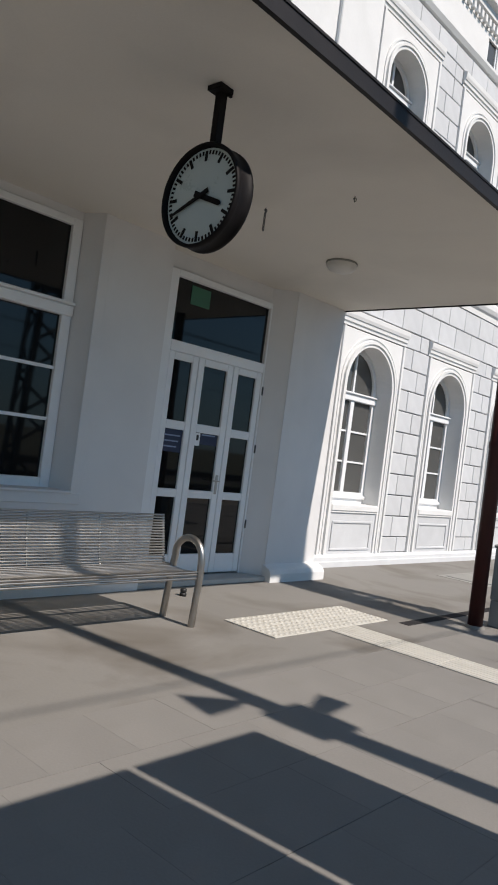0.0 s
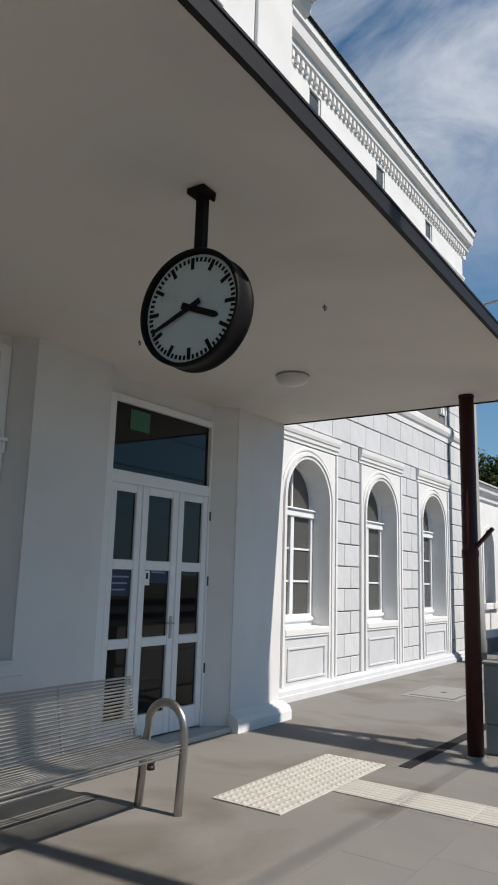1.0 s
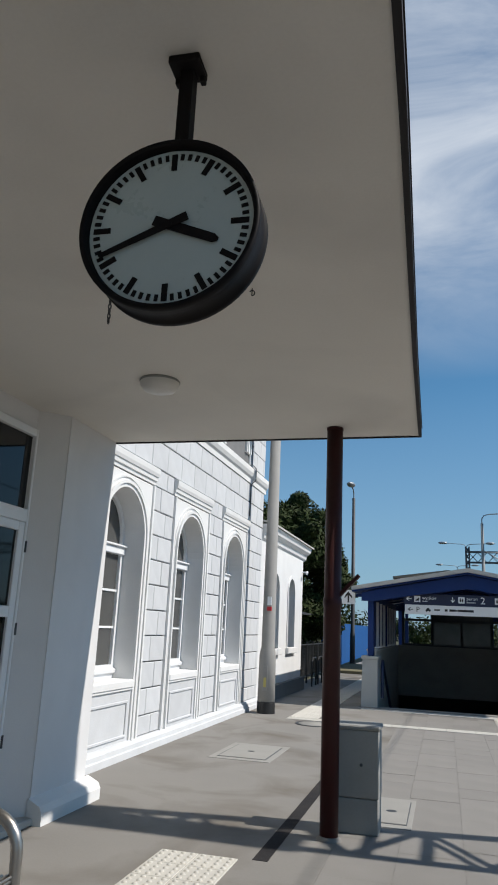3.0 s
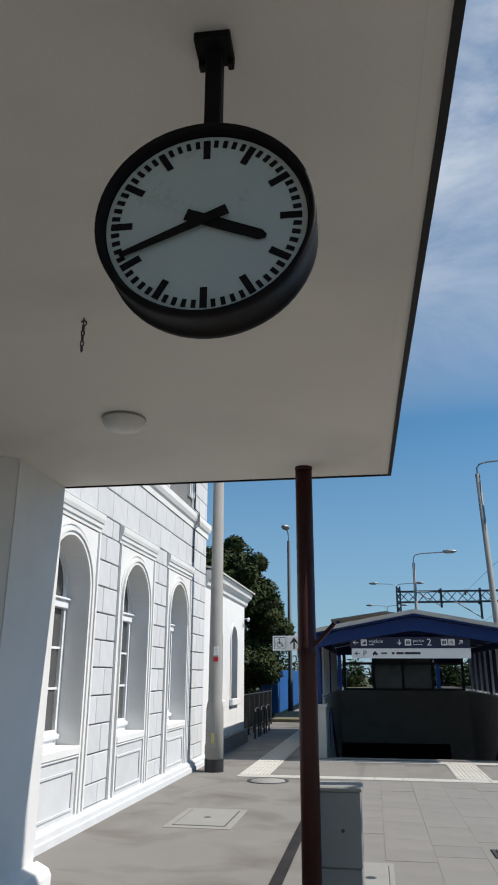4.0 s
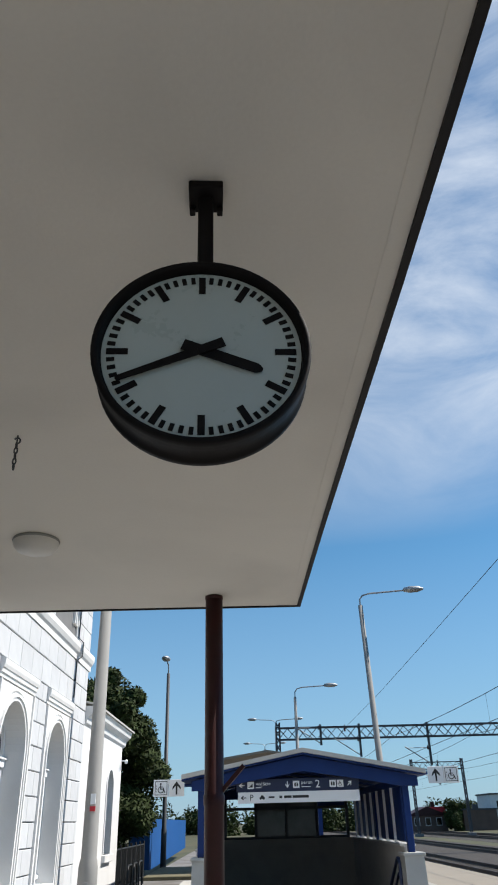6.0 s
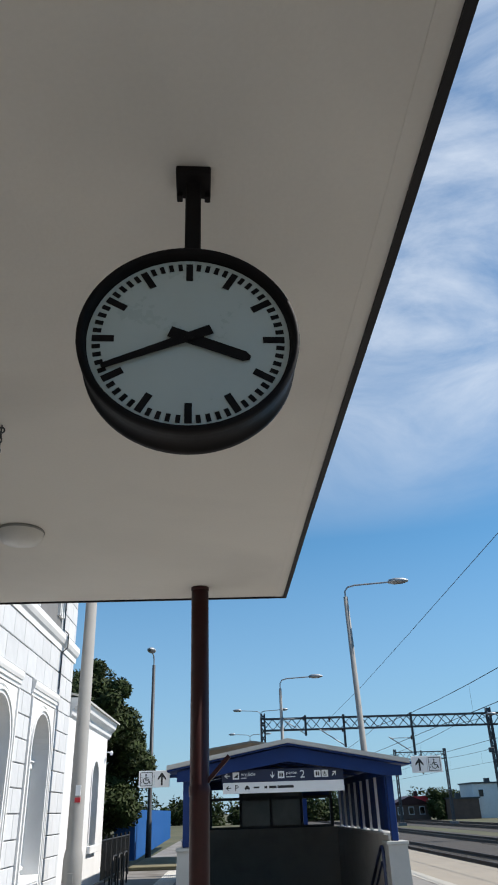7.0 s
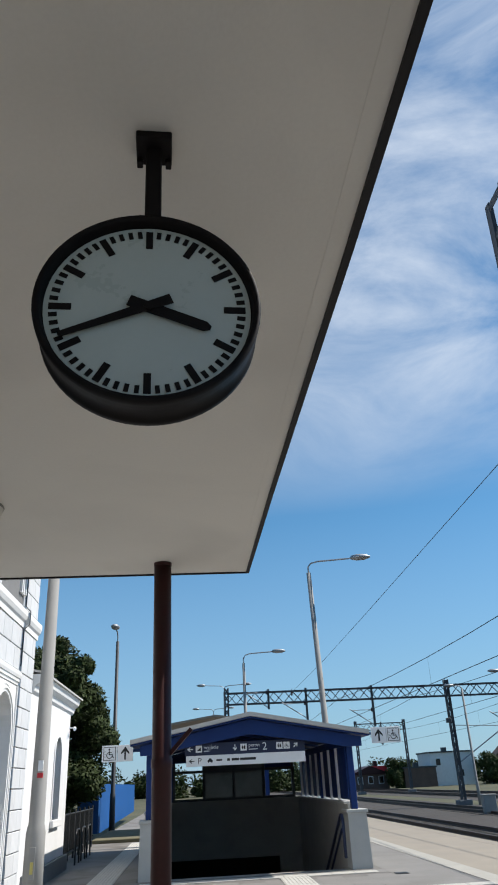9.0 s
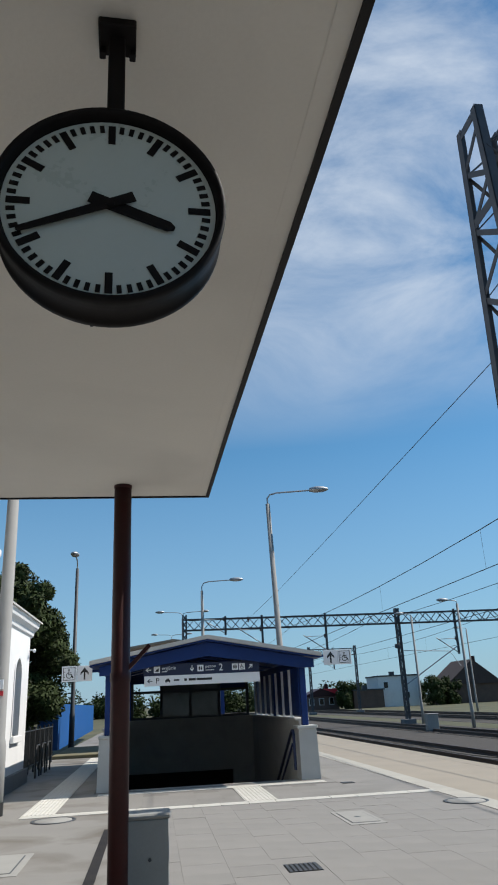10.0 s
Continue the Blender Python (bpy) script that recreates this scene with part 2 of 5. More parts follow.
# ---- mesh kit ----
class Mesh:
    """Collects vertices and faces for one part."""

    def __init__(self):
        self.v, self.f, self.s = [], [], []

    def add(self, verts, faces, smooth=False):
        k = len(self.v)
        self.v += [tuple(p) for p in verts]
        self.f += [tuple(k + i for i in q) for q in faces]
        self.s += [smooth] * len(faces)
        return self

    def box(self, a, b, bev=0.0):
        x0, y0, z0 = (min(p, q) for p, q in zip(a, b))
        x1, y1, z1 = (max(p, q) for p, q in zip(a, b))
        if bev <= 0:
            return self.add([(x0, y0, z0), (x1, y0, z0), (x1, y1, z0), (x0, y1, z0), (x0, y0, z1), (x1, y0, z1), (x1, y1, z1), (x0, y1, z1)],
                            [(0, 3, 2, 1), (4, 5, 6, 7), (0, 1, 5, 4), (1, 2, 6, 5), (2, 3, 7, 6), (3, 0, 4, 7)])
        bev = min(bev, (x1 - x0) / 2.01, (y1 - y0) / 2.01, (z1 - z0) / 2.01)
        bm = bmesh.new()
        bmesh.ops.create_cube(bm, size=1, matrix=Matrix.Translation(((x0 + x1) / 2, (y0 + y1) / 2, (z0 + z1) / 2)) @ Matrix.Diagonal((x1 - x0, y1 - y0, z1 - z0, 1)))
        bmesh.ops.bevel(bm, geom=bm.edges[:], offset=bev, segments=1, affect="EDGES")
        bm.verts.index_update()
        self.add([p.co for p in bm.verts], [[p.index for p in q.verts] for q in bm.faces])
        bm.free()
        return self

    def prism(self, pts, axis, a, b):
        """Extrudes a polygon: pts in the two other axes (in x, y, z order), from a to b along axis."""
        def at(p, h):
            q = list(p)
            q.insert(axis, h)
            return q
        n = len(pts)
        return self.add([at(p, a) for p in pts] + [at(p, b) for p in pts],
                        [tuple(range(n - 1, -1, -1)), tuple(range(n, 2 * n))] + [(i, (i + 1) % n, n + (i + 1) % n, n + i) for i in range(n)])

    def tube(self, path, radius, n=10, cap=True, squash=None):
        """A round bar along a path; radius one number or one for each point."""
        path = [Vector(p) for p in path]
        rs = radius if isinstance(radius, (list, tuple)) else [radius] * len(path)
        rings, up = [], None
        for i, p in enumerate(path):
            d = (path[min(i + 1, len(path) - 1)] - path[max(i - 1, 0)]).normalized()
            if up is None:
                up = d.orthogonal().normalized()
            up = (up - d * up.dot(d)).normalized()
            side = d.cross(up)
            rings.append([p + rs[i] * (math.cos(2 * math.pi * k / n) * up + math.sin(2 * math.pi * k / n) * side) for k in range(n)])
        verts = [p for r in rings for p in r]
        faces = [(i * n + k, i * n + (k + 1) % n, (i + 1) * n + (k + 1) % n, (i + 1) * n + k) for i in range(len(path) - 1) for k in range(n)]
        self.add(verts, faces, True)
        if cap:
            self.add(rings[0], [tuple(range(n - 1, -1, -1))])
            self.add(rings[-1], [tuple(range(n))])
        return self

    def bar(self, a, b, w, h=None):
        """A square bar from a to b."""
        a, b = Vector(a), Vector(b)
        d = (b - a).normalized()
        ref = Vector((0, 0, 1)) if abs(d.z) < 0.95 else Vector((1, 0, 0))
        s = d.cross(ref).normalized() * w / 2
        u = s.cross(d).normalized() * (h or w) / 2
        return self.add([a - s - u, a + s - u, a + s + u, a - s + u, b - s - u, b + s - u, b + s + u, b - s + u],
                        [(0, 1, 2, 3), (7, 6, 5, 4), (0, 4, 5, 1), (1, 5, 6, 2), (2, 6, 7, 3), (3, 7, 4, 0)])

    def lathe(self, profile, n=24, centre=(0, 0, 0), axis=2):
        """Turns (radius, height) pairs round an axis through centre."""
        verts = []
        for r, h in profile:
            for k in range(n):
                c, s = r * math.cos(2 * math.pi * k / n), r * math.sin(2 * math.pi * k / n)
                p = [c, s]
                p.insert(axis, h)
                verts.append([p[i] + centre[i] for i in range(3)])
        faces = [(i * n + k, i * n + (k + 1) % n, (i + 1) * n + (k + 1) % n, (i + 1) * n + k) for i in range(len(profile) - 1) for k in range(n)]
        return self.add(verts, faces, True)

    def data(self, name, material):
        me = bpy.data.meshes.new(name)
        me.from_pydata(self.v, [], self.f)
        bm = bmesh.new()
        bm.from_mesh(me)
        bmesh.ops.recalc_face_normals(bm, faces=bm.faces[:])
        bm.to_mesh(me)
        bm.free()
        me.polygons.foreach_set("use_smooth", self.s)
        me.materials.append(material)
        me.update()
        return me


def part(name, mesh, material, parent=None, label=""):
    ob = new(name, mesh.data(name, material) if isinstance(mesh, Mesh) else mesh)
    if parent:
        ob.parent = parent
    return tagged(ob, label)


def thing(name, label, category, group="", kind="", at=(0, 0, 0), turn=0.0):
    ob = new(name)
    ob.empty_display_size = 0.2
    ob.matrix_world = pose(*at, 0, 0, turn)
    return tagged(ob, label, category, group, kind)


def structure(name, mesh, material, label, category=""):
    return tagged(part(name, mesh, material), label, category or name.split("_")[0], "", "structure")


def arc(cy, cz, r, a0=0.0, a1=180.0, n=20):
    return [(cy + r * math.cos(radians(a0 + (a1 - a0) * i / n)), cz + r * math.sin(radians(a0 + (a1 - a0) * i / n))) for i in range(n + 1)]


def words(name, text, size, material, parent, matrix, extrude=0.001):
    """Raised lettering in the built-in font, as a mesh; its baseline starts at matrix, reading along its x."""
    cu = bpy.data.curves.new(name, "FONT")
    cu.body, cu.size, cu.extrude, cu.resolution_u = text, size, extrude, 2
    tmp = new("lettering", cu)
    me = bpy.data.meshes.new_from_object(tmp.evaluated_get(bpy.context.evaluated_depsgraph_get()))
    bpy.data.objects.remove(tmp)
    me.transform(matrix)
    me.materials.clear()
    me.materials.append(material)
    ob = new(name, me)
    ob.parent = parent
    return ob


# ---- large structure ----
X_WALL, X_FACADE = -8.49, -9.10          # wall under the canopy, set-back stone facade
Y_CORNER, Y_END = 8.96, 17.92            # corner of the middle block, end of the stone wing
Z_CEIL = 3.5
BAYS = (10.63, 13.18, 15.71)

m = Mesh().box((-9.6, -12, -1.5), (2.1, 16.2, -0.04)).box((-9.6, 16.2, -1.5), (-7.05, 60, -0.04)).box((-2.2, 16.2, -1.5), (2.1, 60, -0.04))
m.box((-7.05, 16.2, -1.5), (-2.2, 19.35, -0.04)).box((-7.05, 27.9, -0.15), (-2.2, 60, -0.04))
structure("platform", m, SLAB_BED, "dark joint sand and footing under the platform paving", "platform")
m = Mesh().add([(-600, -600, -0.62), (-9.6, -600, -0.62), (-9.6, 900, -0.62), (-600, 900, -0.62), (2.1, -600, -0.62), (900, -600, -0.62), (900, 900, -0.62), (2.1, 900, -0.62), (-9.6, -12, -0.62), (2.1, -12, -0.62), (-9.6, 60, -0.62), (2.1, 60, -0.62)],
               [(0, 1, 2, 3), (4, 5, 6, 7), (1, 4, 9, 8), (10, 11, 7, 2)])
structure("ground", m, GRASS, "dry grass and weeds reaching to the horizon", "ground")
structure("ground_ballast", Mesh().box((2.1, -40, -0.9), (15.2, 400, -0.60)).box((18.2, -40, -0.9), (30, 400, -0.61)), BALLAST, "dark crushed-stone track ballast", "ground")
structure("pavement", Mesh().box((-9.6, -12, -0.04), (-6.02, 19.3, 0.0)), CONCRETE, "smooth grey-brown concrete platform surface with faint stains", "pavement")
structure("pavement_walkway", Mesh().box((-9.6, 19.3, -0.04), (-7.05, 60, 0.0)), CONCRETE, "grey concrete walkway beside the stair shelter", "pavement")
structure("pavement_edge", Mesh().box((1.75, -12, -0.7), (2.16, 60, 0.0), 0.01), SAND_SLAB, "sandy concrete platform edge", "pavement")


def arched_wall(m, x0, x1, y0, y1, z0, z1, bays, half, sill, spring):
    """A wall with round-headed openings right through it."""
    edge = y0
    for c in bays:
        m.box((x0, edge, z0), (x1, c - half, z1))
        m.box((x0, c - half, z0), (x1, c + half, sill))
        top = arc(c, spring, half, 180, 0)
        for (ya, za), (yb, zb) in zip(top, top[1:]):
            m.prism([(ya, za), (yb, zb), (yb, z1), (ya, z1)], 0, x0, x1)
        edge = c + half
    m.box((x0, edge, z0), (x1, y1, z1))
    return m


facade = structure("wall_facade", arched_wall(Mesh(), -9.60, X_FACADE - 0.02, Y_CORNER - 0.5, Y_END, 0.0, 4.75, BAYS, 0.62, 0.86, 2.72), JOINT, "white stone wing wall with three round-headed windows", "wall")
upper = structure("wall_upper", arched_wall(Mesh(), -9.60, X_FACADE - 0.02, Y_CORNER - 0.5, Y_END, 4.75, 10.0, BAYS, 0.52, 5.7, 7.42), JOINT, "white upper storey wall with round-headed windows", "wall")
structure("wall_end", Mesh().box((-16, Y_END - 0.5, 0), (-9.6, Y_END, 10)), WHITE_STONE, "white end wall of the stone wing", "wall")

# middle block behind the canopy
m = Mesh()
W0, W1, D0, D1 = 3.16, 5.14, 6.0, 7.98
ZN = 3.42
m.box((-8.9, -12, 0), (X_WALL, W0, Z_CEIL + 0.3)).box((-8.9, W0, 0), (X_WALL, W1, 0.92)).box((-8.9, W0, ZN), (-8.70, W1, Z_CEIL + 0.3))
m.box((-8.9, W0, Z_CEIL + 0.002), (X_WALL, W1, Z_CEIL + 0.3)).box((-8.9, D0, Z_CEIL + 0.002), (X_WALL, D1, Z_CEIL + 0.3))
m.box((-8.9, W1, 0), (X_WALL, D0, Z_CEIL + 0.3)).box((-8.9, D0, 3.31), (-8.705, D1, Z_CEIL + 0.3)).box((-8.9, D1, 0), (X_WALL, Y_CORNER, Z_CEIL + 0.3))
m.prism([(-8.9, W1 - 0.18), (-8.9, W1), (X_WALL, W1)], 2, 0.92, Z_CEIL).prism([(-8.9, D0 + 0.2), (-8.9, D0), (X_WALL, D0)], 2, 0, Z_CEIL).prism([(-8.9, D1 - 0.415), (-8.9, D1), (X_WALL, D1)], 2, 0, Z_CEIL)
m.box((-9.6, Y_CORNER - 0.4, 0), (-8.9, Y_CORNER, Z_CEIL + 0.3))
structure("wall_middle", m, PLASTER, "smooth bluish-white rendered wall under the canopy", "wall")
m = Mesh().box((-9.6, -12, Z_CEIL + 0.3), (X_WALL, 5.4, 10.4)).box((-9.6, 5.4, Z_CEIL + 0.3), (X_WALL, 6.9, 5.7)).box((-9.6, 5.4, 8.0), (X_WALL, 6.9, 10.4)).box((-9.6, 6.9, Z_CEIL + 0.3), (X_WALL, Y_CORNER, 10.4))
structure("wall_middle_upper", m, WHITE_STONE, "smooth white upper wall of the projecting middle block", "wall")
structure("wall_back", Mesh().box((-16, -12, 0), (-15.7, 24, 10)).box((-15.7, -12, 0), (-9.6, -11.7, 10)), PLASTER, "plain rear wall closing the station building", "wall")
# indoor dimness is put into this floor's dark colour
structure("floor_inside", Mesh().box((-15.7, -11.7, 0), (-9.6, 17.5, 0.02)), UNLIT_DARK, "floor inside the station building, coloured dark for an unlit room", "floor")
structure("roof", Mesh().box((-16.2, -12.2, 10.4), (-8.3, 9.0, 10.5)).box((-16.2, 9.0, 10.4), (-9.6, 18.3, 10.5)), FASCIA, "dark sheet roof of the station building", "roof")

EDGE = [(-12, -5.225), (3.5, -5.235), (4.5, -5.25), (5.6, -5.275), (7.0, -5.305), (Y_CORNER, -5.335)]
m, t, lip = Mesh(), Mesh(), Mesh()
for (ya, xa), (yb, xb) in zip(EDGE, EDGE[1:]):
    m.prism([(-8.9, ya), (xa, ya), (xb, yb), (-8.9, yb)], 2, Z_CEIL, 3.575)
    lip.prism([(xa - 0.07, ya), (xa, ya), (xb, yb), (xb - 0.07, yb)], 2, Z_CEIL - 0.0022, Z_CEIL - 0.0005)
    for z0, z1, o in ((3.484, 3.575, 0.03), (3.575, 3.59, 0.036)):
        t.prism([(xa, ya), (xa + o, ya), (xb + o, yb), (xb, yb)], 2, z0, z1)
t.box((X_WALL, Y_CORNER, 3.487), (-5.306, Y_CORNER + 0.02, 3.58)).box((X_WALL, Y_CORNER, 3.58), (-5.298, Y_CORNER + 0.03, 3.595))
t.box((X_WALL, -12, 3.577), (-5.33, Y_CORNER, 3.585))
structure("ceiling_canopy", m, CEILING, "smooth greyish white canopy soffit", "ceiling")
structure("trim_soffit", lip, CEILING, "narrow drip strip along the edge of the soffit", "trim")
structure("trim_canopy", t, FASCIA, "dark folded sheet-metal edge of the canopy", "trim")

# annex with its eaves
AB = (19.45, 21.40)
m = arched_wall(Mesh(), -9.55, -9.1, Y_END, 22.98, 0.0, 3.7, AB, 0.42, 1.15, 2.5)
m.box((-13.5, 22.53, 0), (-9.55, 22.98, 3.7))
annex = structure("wall_annex", m, WHITE_STONE, "white rendered single-storey annex wall", "wall")
m = Mesh().prism([(-9.1, 3.55), (-9.05, 3.6), (-9.03, 3.70), (-8.93, 3.78), (-8.89, 3.92), (-9.6, 3.92), (-9.6, 3.55)], 1, Y_END + 0.01, 23.2)
structure("trim_annex_eaves", m, WHITE_STONE, "white moulded eaves cornice of the annex", "trim")
m = Mesh().prism([(-8.84, 3.92), (-8.84, 3.96), (-13.5, 5.05), (-13.5, 4.95)], 1, Y_END + 0.01, 23.32)
structure("roof_annex", m, ROOF_SHEET, "low pitched grey sheet roof of the annex", "roof")
structure("trim_annex_plinth", Mesh().box((-9.1, Y_END + 0.3, 0), (-9.0, 23.06, 0.33)).box((-13.5, 22.98, 0), (-9.1, 23.06, 0.33)), PLINTH_GREY, "dark grey rendered plinth of the annex", "trim")


# ---- facade of the stone wing ----
WALL_STONES = {}


def stones(parent, rows, gap=0.014):
    """Flat-faced ashlar blocks; rows of (y0, y1, z0, z1)."""
    for y0, y1, z0, z1 in rows:
        w, h = round(y1 - y0 - gap, 2), round(z1 - z0 - gap, 2)
        if w < 0.06 or h < 0.06:
            continue
        if (w, h) not in WALL_STONES:
            WALL_STONES[w, h] = Mesh().box((-0.03, -w / 2, -h / 2), (0.012, w / 2, h / 2), 0.008).data("stone_block", GREY_STONE)
        ob = new("stone_block", WALL_STONES[w, h])
        ob.location = (X_FACADE + random.uniform(-0.002, 0.002), (y0 + y1) / 2, (z0 + z1) / 2)
        ob.parent = parent


def courses(gaps, z0, z1, h=0.351):
    rows, z, i = [], z0, 0
    while z < z1 - 0.06:
        for y0, y1 in gaps:
            w = y1 - y0
            if w < 1.0:
                cut = y0 + w * (0.36 if i % 2 else 0.62)
                rows += [(y0, cut, z, min(z + h, z1)), (cut, y1, z, min(z + h, z1))]
            else:
                y = y0 - (0.3 if i % 2 else 0.0)
                while y < y1 - 0.02:
                    rows.append((max(y, y0), min(y + 0.6, y1), z, min(z + h, z1)))
                    y += 0.6
        z += h
        i += 1
    return rows


SUR = 0.86
strips = [(Y_CORNER, BAYS[0] - SUR), (BAYS[0] + SUR, BAYS[1] - SUR), (BAYS[1] + SUR, BAYS[2] - SUR), (BAYS[2] + SUR, Y_END)]


def band(m, c, r0, r1, foot, spring, x0, x1):
    """A flat band that goes up both jambs and round the arch."""
    for s in (-1, 1):
        m.box((x0, c + s * r0, foot), (x1, c + s * r1, spring))
    inner, outer = arc(c, spring, r0), arc(c, spring, r1)
    for (a, b), (d, e) in zip(zip(inner, inner[1:]), zip(outer, outer[1:])):
        m.prism([a, d, e, b], 0, x0, x1)
    return m


def arched_window(parent, c, half, sill, spring, hood, foot, x=X_FACADE, apron=True):
    """Painted surround, mouldings, hood, sill and a divided window, all in their opening."""
    top = hood - 0.02
    m = Mesh()
    for s in (-1, 1):
        m.box((x - 0.02, c + s * half, foot), (x + 0.018, c + s * SUR, spring))
    ring = arc(c, spring, half, 0, 180, 24)
    for (ya, za), (yb, zb) in zip(ring, ring[1:]):
        m.prism([(ya, za), (yb, zb), (yb, top), (ya, top)], 0, x - 0.02, x + 0.018)
    for s in (-1, 1):
        m.box((x - 0.02, c + s * half, spring), (x + 0.018, c + s * SUR, top))
    part("surround", m, WHITE_STONE, parent)
    m = Mesh()
    for r0, r1, p in ((half, half + 0.05, 0.035), (half + 0.05, half + 0.09, 0.055), (half + 0.13, half + 0.16, 0.035)):
        band(m, c, r0, r1, foot, spring, x + 0.018, x + p)
    for s in (-1, 1):
        m.box((x + 0.018, c + s * (SUR - 0.05), foot), (x + 0.045, c + s * SUR, top))
    part("moulding", m, WHITE_STONE, parent)
    m = Mesh().prism([(x, hood), (x + 0.024, hood), (x + 0.028, hood + 0.05), (x + 0.046, hood + 0.055), (x + 0.05, hood + 0.11), (x + 0.064, hood + 0.115), (x + 0.078, hood + 0.16), (x + 0.082, hood + 0.23), (x, hood + 0.26)], 1, c - 0.90, c + 0.90)
    part("hood", m, WHITE_STONE, parent)
    m = Mesh().box((x - 0.4, c - half + 0.004, sill - 0.1), (x + 0.05, c + half - 0.004, sill), 0.012).box((x - 0.01, c - half + 0.004, sill - 0.13), (x + 0.035, c + half - 0.004, sill - 0.1), 0.008)
    part("window_sill", m, WHITE_STONE, parent)
    if apron:
        m = Mesh().box((x - 0.02, c - half, foot), (x + 0.012, c + half, sill - 0.12))
        for a, b in (((c - 0.53, 0.225), (c + 0.53, 0.26)), ((c - 0.53, 0.635), (c + 0.53, 0.67)), ((c - 0.53, 0.26), (c - 0.495, 0.635)), ((c + 0.495, 0.26), (c + 0.53, 0.635))):
            m.box((x + 0.012, a[0], a[1]), (x + 0.03, b[0], b[1]), 0.006)
        part("apron_panel", m, GREY_STONE, parent)
    part("reveal", band(Mesh(), c, half - 0.003, half + 0.006, sill, spring, x - 0.495, x + 0.016), WHITE_STONE, parent)
    wx = x - 0.30
    foot_z = sill + (0.17 if apron else 0.08)
    tr = spring - (0.14 if apron else 0.02)
    frame_ = part("window_frame", band(Mesh(), c, half - 0.075, half - 0.006, sill, spring, wx - 0.04, wx + 0.04).box((wx - 0.04, c - half + 0.07, sill), (wx + 0.04, c + half - 0.07, foot_z)), FRAME_WHITE, parent)
    part("drip_mould", Mesh().prism([(wx + 0.04, foot_z - 0.10), (wx + 0.075, foot_z - 0.10), (wx + 0.085, foot_z - 0.06), (wx + 0.04, foot_z - 0.035)], 1, c - half + 0.01, c + half - 0.01), FRAME_WHITE, frame_)
    part("transom", Mesh().box((wx - 0.05, c - half, tr - 0.07), (wx + 0.07, c + half, tr + 0.03), 0.01).box((wx - 0.05, c - half, tr + 0.03), (wx + 0.10, c + half, tr + 0.06), 0.008), FRAME_WHITE, frame_)
    m = Mesh().box((wx - 0.03, c - 0.045, foot_z), (wx + 0.045, c + 0.045, tr - 0.07), 0.006).box((wx - 0.03, c - 0.02, tr + 0.06), (wx + 0.03, c + 0.02, spring + half - 0.07))
    part("mullion", m, FRAME_WHITE, frame_)
    step = (tr - 0.07 - foot_z) / 3
    m = Mesh()
    for i in (1, 2):
        for s in (-1, 1):
            m.box((wx - 0.015, c + s * 0.05, foot_z + i * step - 0.014), (wx + 0.02, c + s * (half - 0.075), foot_z + i * step + 0.014))
    part("glazing_bar", m, FRAME_WHITE, frame_)
    for s in (-1, 1):
        for i in range(3):
            z = foot_z + i * step
            part("pane", Mesh().box((wx - 0.006, c + s * 0.04, z), (wx, c + s * (half - 0.07), z + step)), BLIND_SKY_PANE, parent)
    fan = [(c - half + 0.06, tr)] + [(y, z) for y, z in arc(c, spring, half - 0.06, 180, 0)] + [(c + half - 0.06, tr)]
    part("pane", Mesh().prism(fan, 0, wx - 0.006, wx), BLIND_SKY_PANE, parent)


for i, c in enumerate(BAYS):
    w = thing("window_%d" % (i + 1), "tall round-headed white window with moulded surround and hood", "window", "arched windows of the wing", "structure")
    arched_window(w, c, 0.62, 0.92, 2.72, 3.54, 0.17)
for i, c in enumerate(BAYS):
    w = thing("window_%d" % (i + 4), "round-headed white upper window with moulded hood", "window", "upper windows of the wing", "structure")
    arched_window(w, c, 0.52, 5.75, 7.42, 8.22, 5.2, apron=False)
for i, c in enumerate(AB):
    w = thing("window_%d" % (i + 7), "narrow round-headed annex window with a white sill", "window", "annex windows", "structure")
    x = -9.1
    part("moulding", band(Mesh(), c, 0.42, 0.50, 1.15, 2.5, x, x + 0.025), WHITE_STONE, w)
    part("window_sill", Mesh().box((x - 0.3, c - 0.416, 1.06), (x + 0.08, c + 0.416, 1.15), 0.01).box((x + 0.003, c - 0.55, 1.0), (x + 0.09, c + 0.55, 1.15), 0.01), WHITE_STONE, w)
    part("window_frame", band(Mesh(), c, 0.36, 0.416, 1.15, 2.5, x - 0.3, x - 0.22).box((x - 0.3, c - 0.02, 1.15), (x - 0.22, c + 0.02, 2.86)).box((x - 0.3, c - 0.36, 2.4), (x - 0.22, c + 0.36, 2.48)), FRAME_WHITE, w)
    part("pane", Mesh().prism([(c - 0.37, 1.15), (c + 0.37, 1.15)] + arc(c, 2.5, 0.37), 0, x - 0.27, x - 0.264), PANE, w)

# plinth, string course, frieze, cornice
m = Mesh().prism([(X_FACADE - 0.02, 0), (-8.96, 0), (-8.965, 0.075), (-8.99, 0.085), (-8.995, 0.135), (-9.02, 0.14), (-9.035, 0.165), (-9.075, 0.175), (X_FACADE - 0.02, 0.17)], 1, Y_CORNER + 0.002, Y_END + 0.1)
structure("trim_plinth", m, GREY_STONE, "white stepped plinth along the stone wing", "trim")
x = X_FACADE
m = Mesh().prism([(x - 0.02, 4.60), (x + 0.03, 4.60), (x + 0.035, 4.69), (x + 0.07, 4.73), (x + 0.10, 4.80), (x + 0.10, 4.90), (x - 0.02, 4.99)], 1, Y_CORNER + 0.002, Y_END + 0.09)
structure("trim_string_course", m, WHITE_STONE, "white moulded string course between the storeys", "trim")
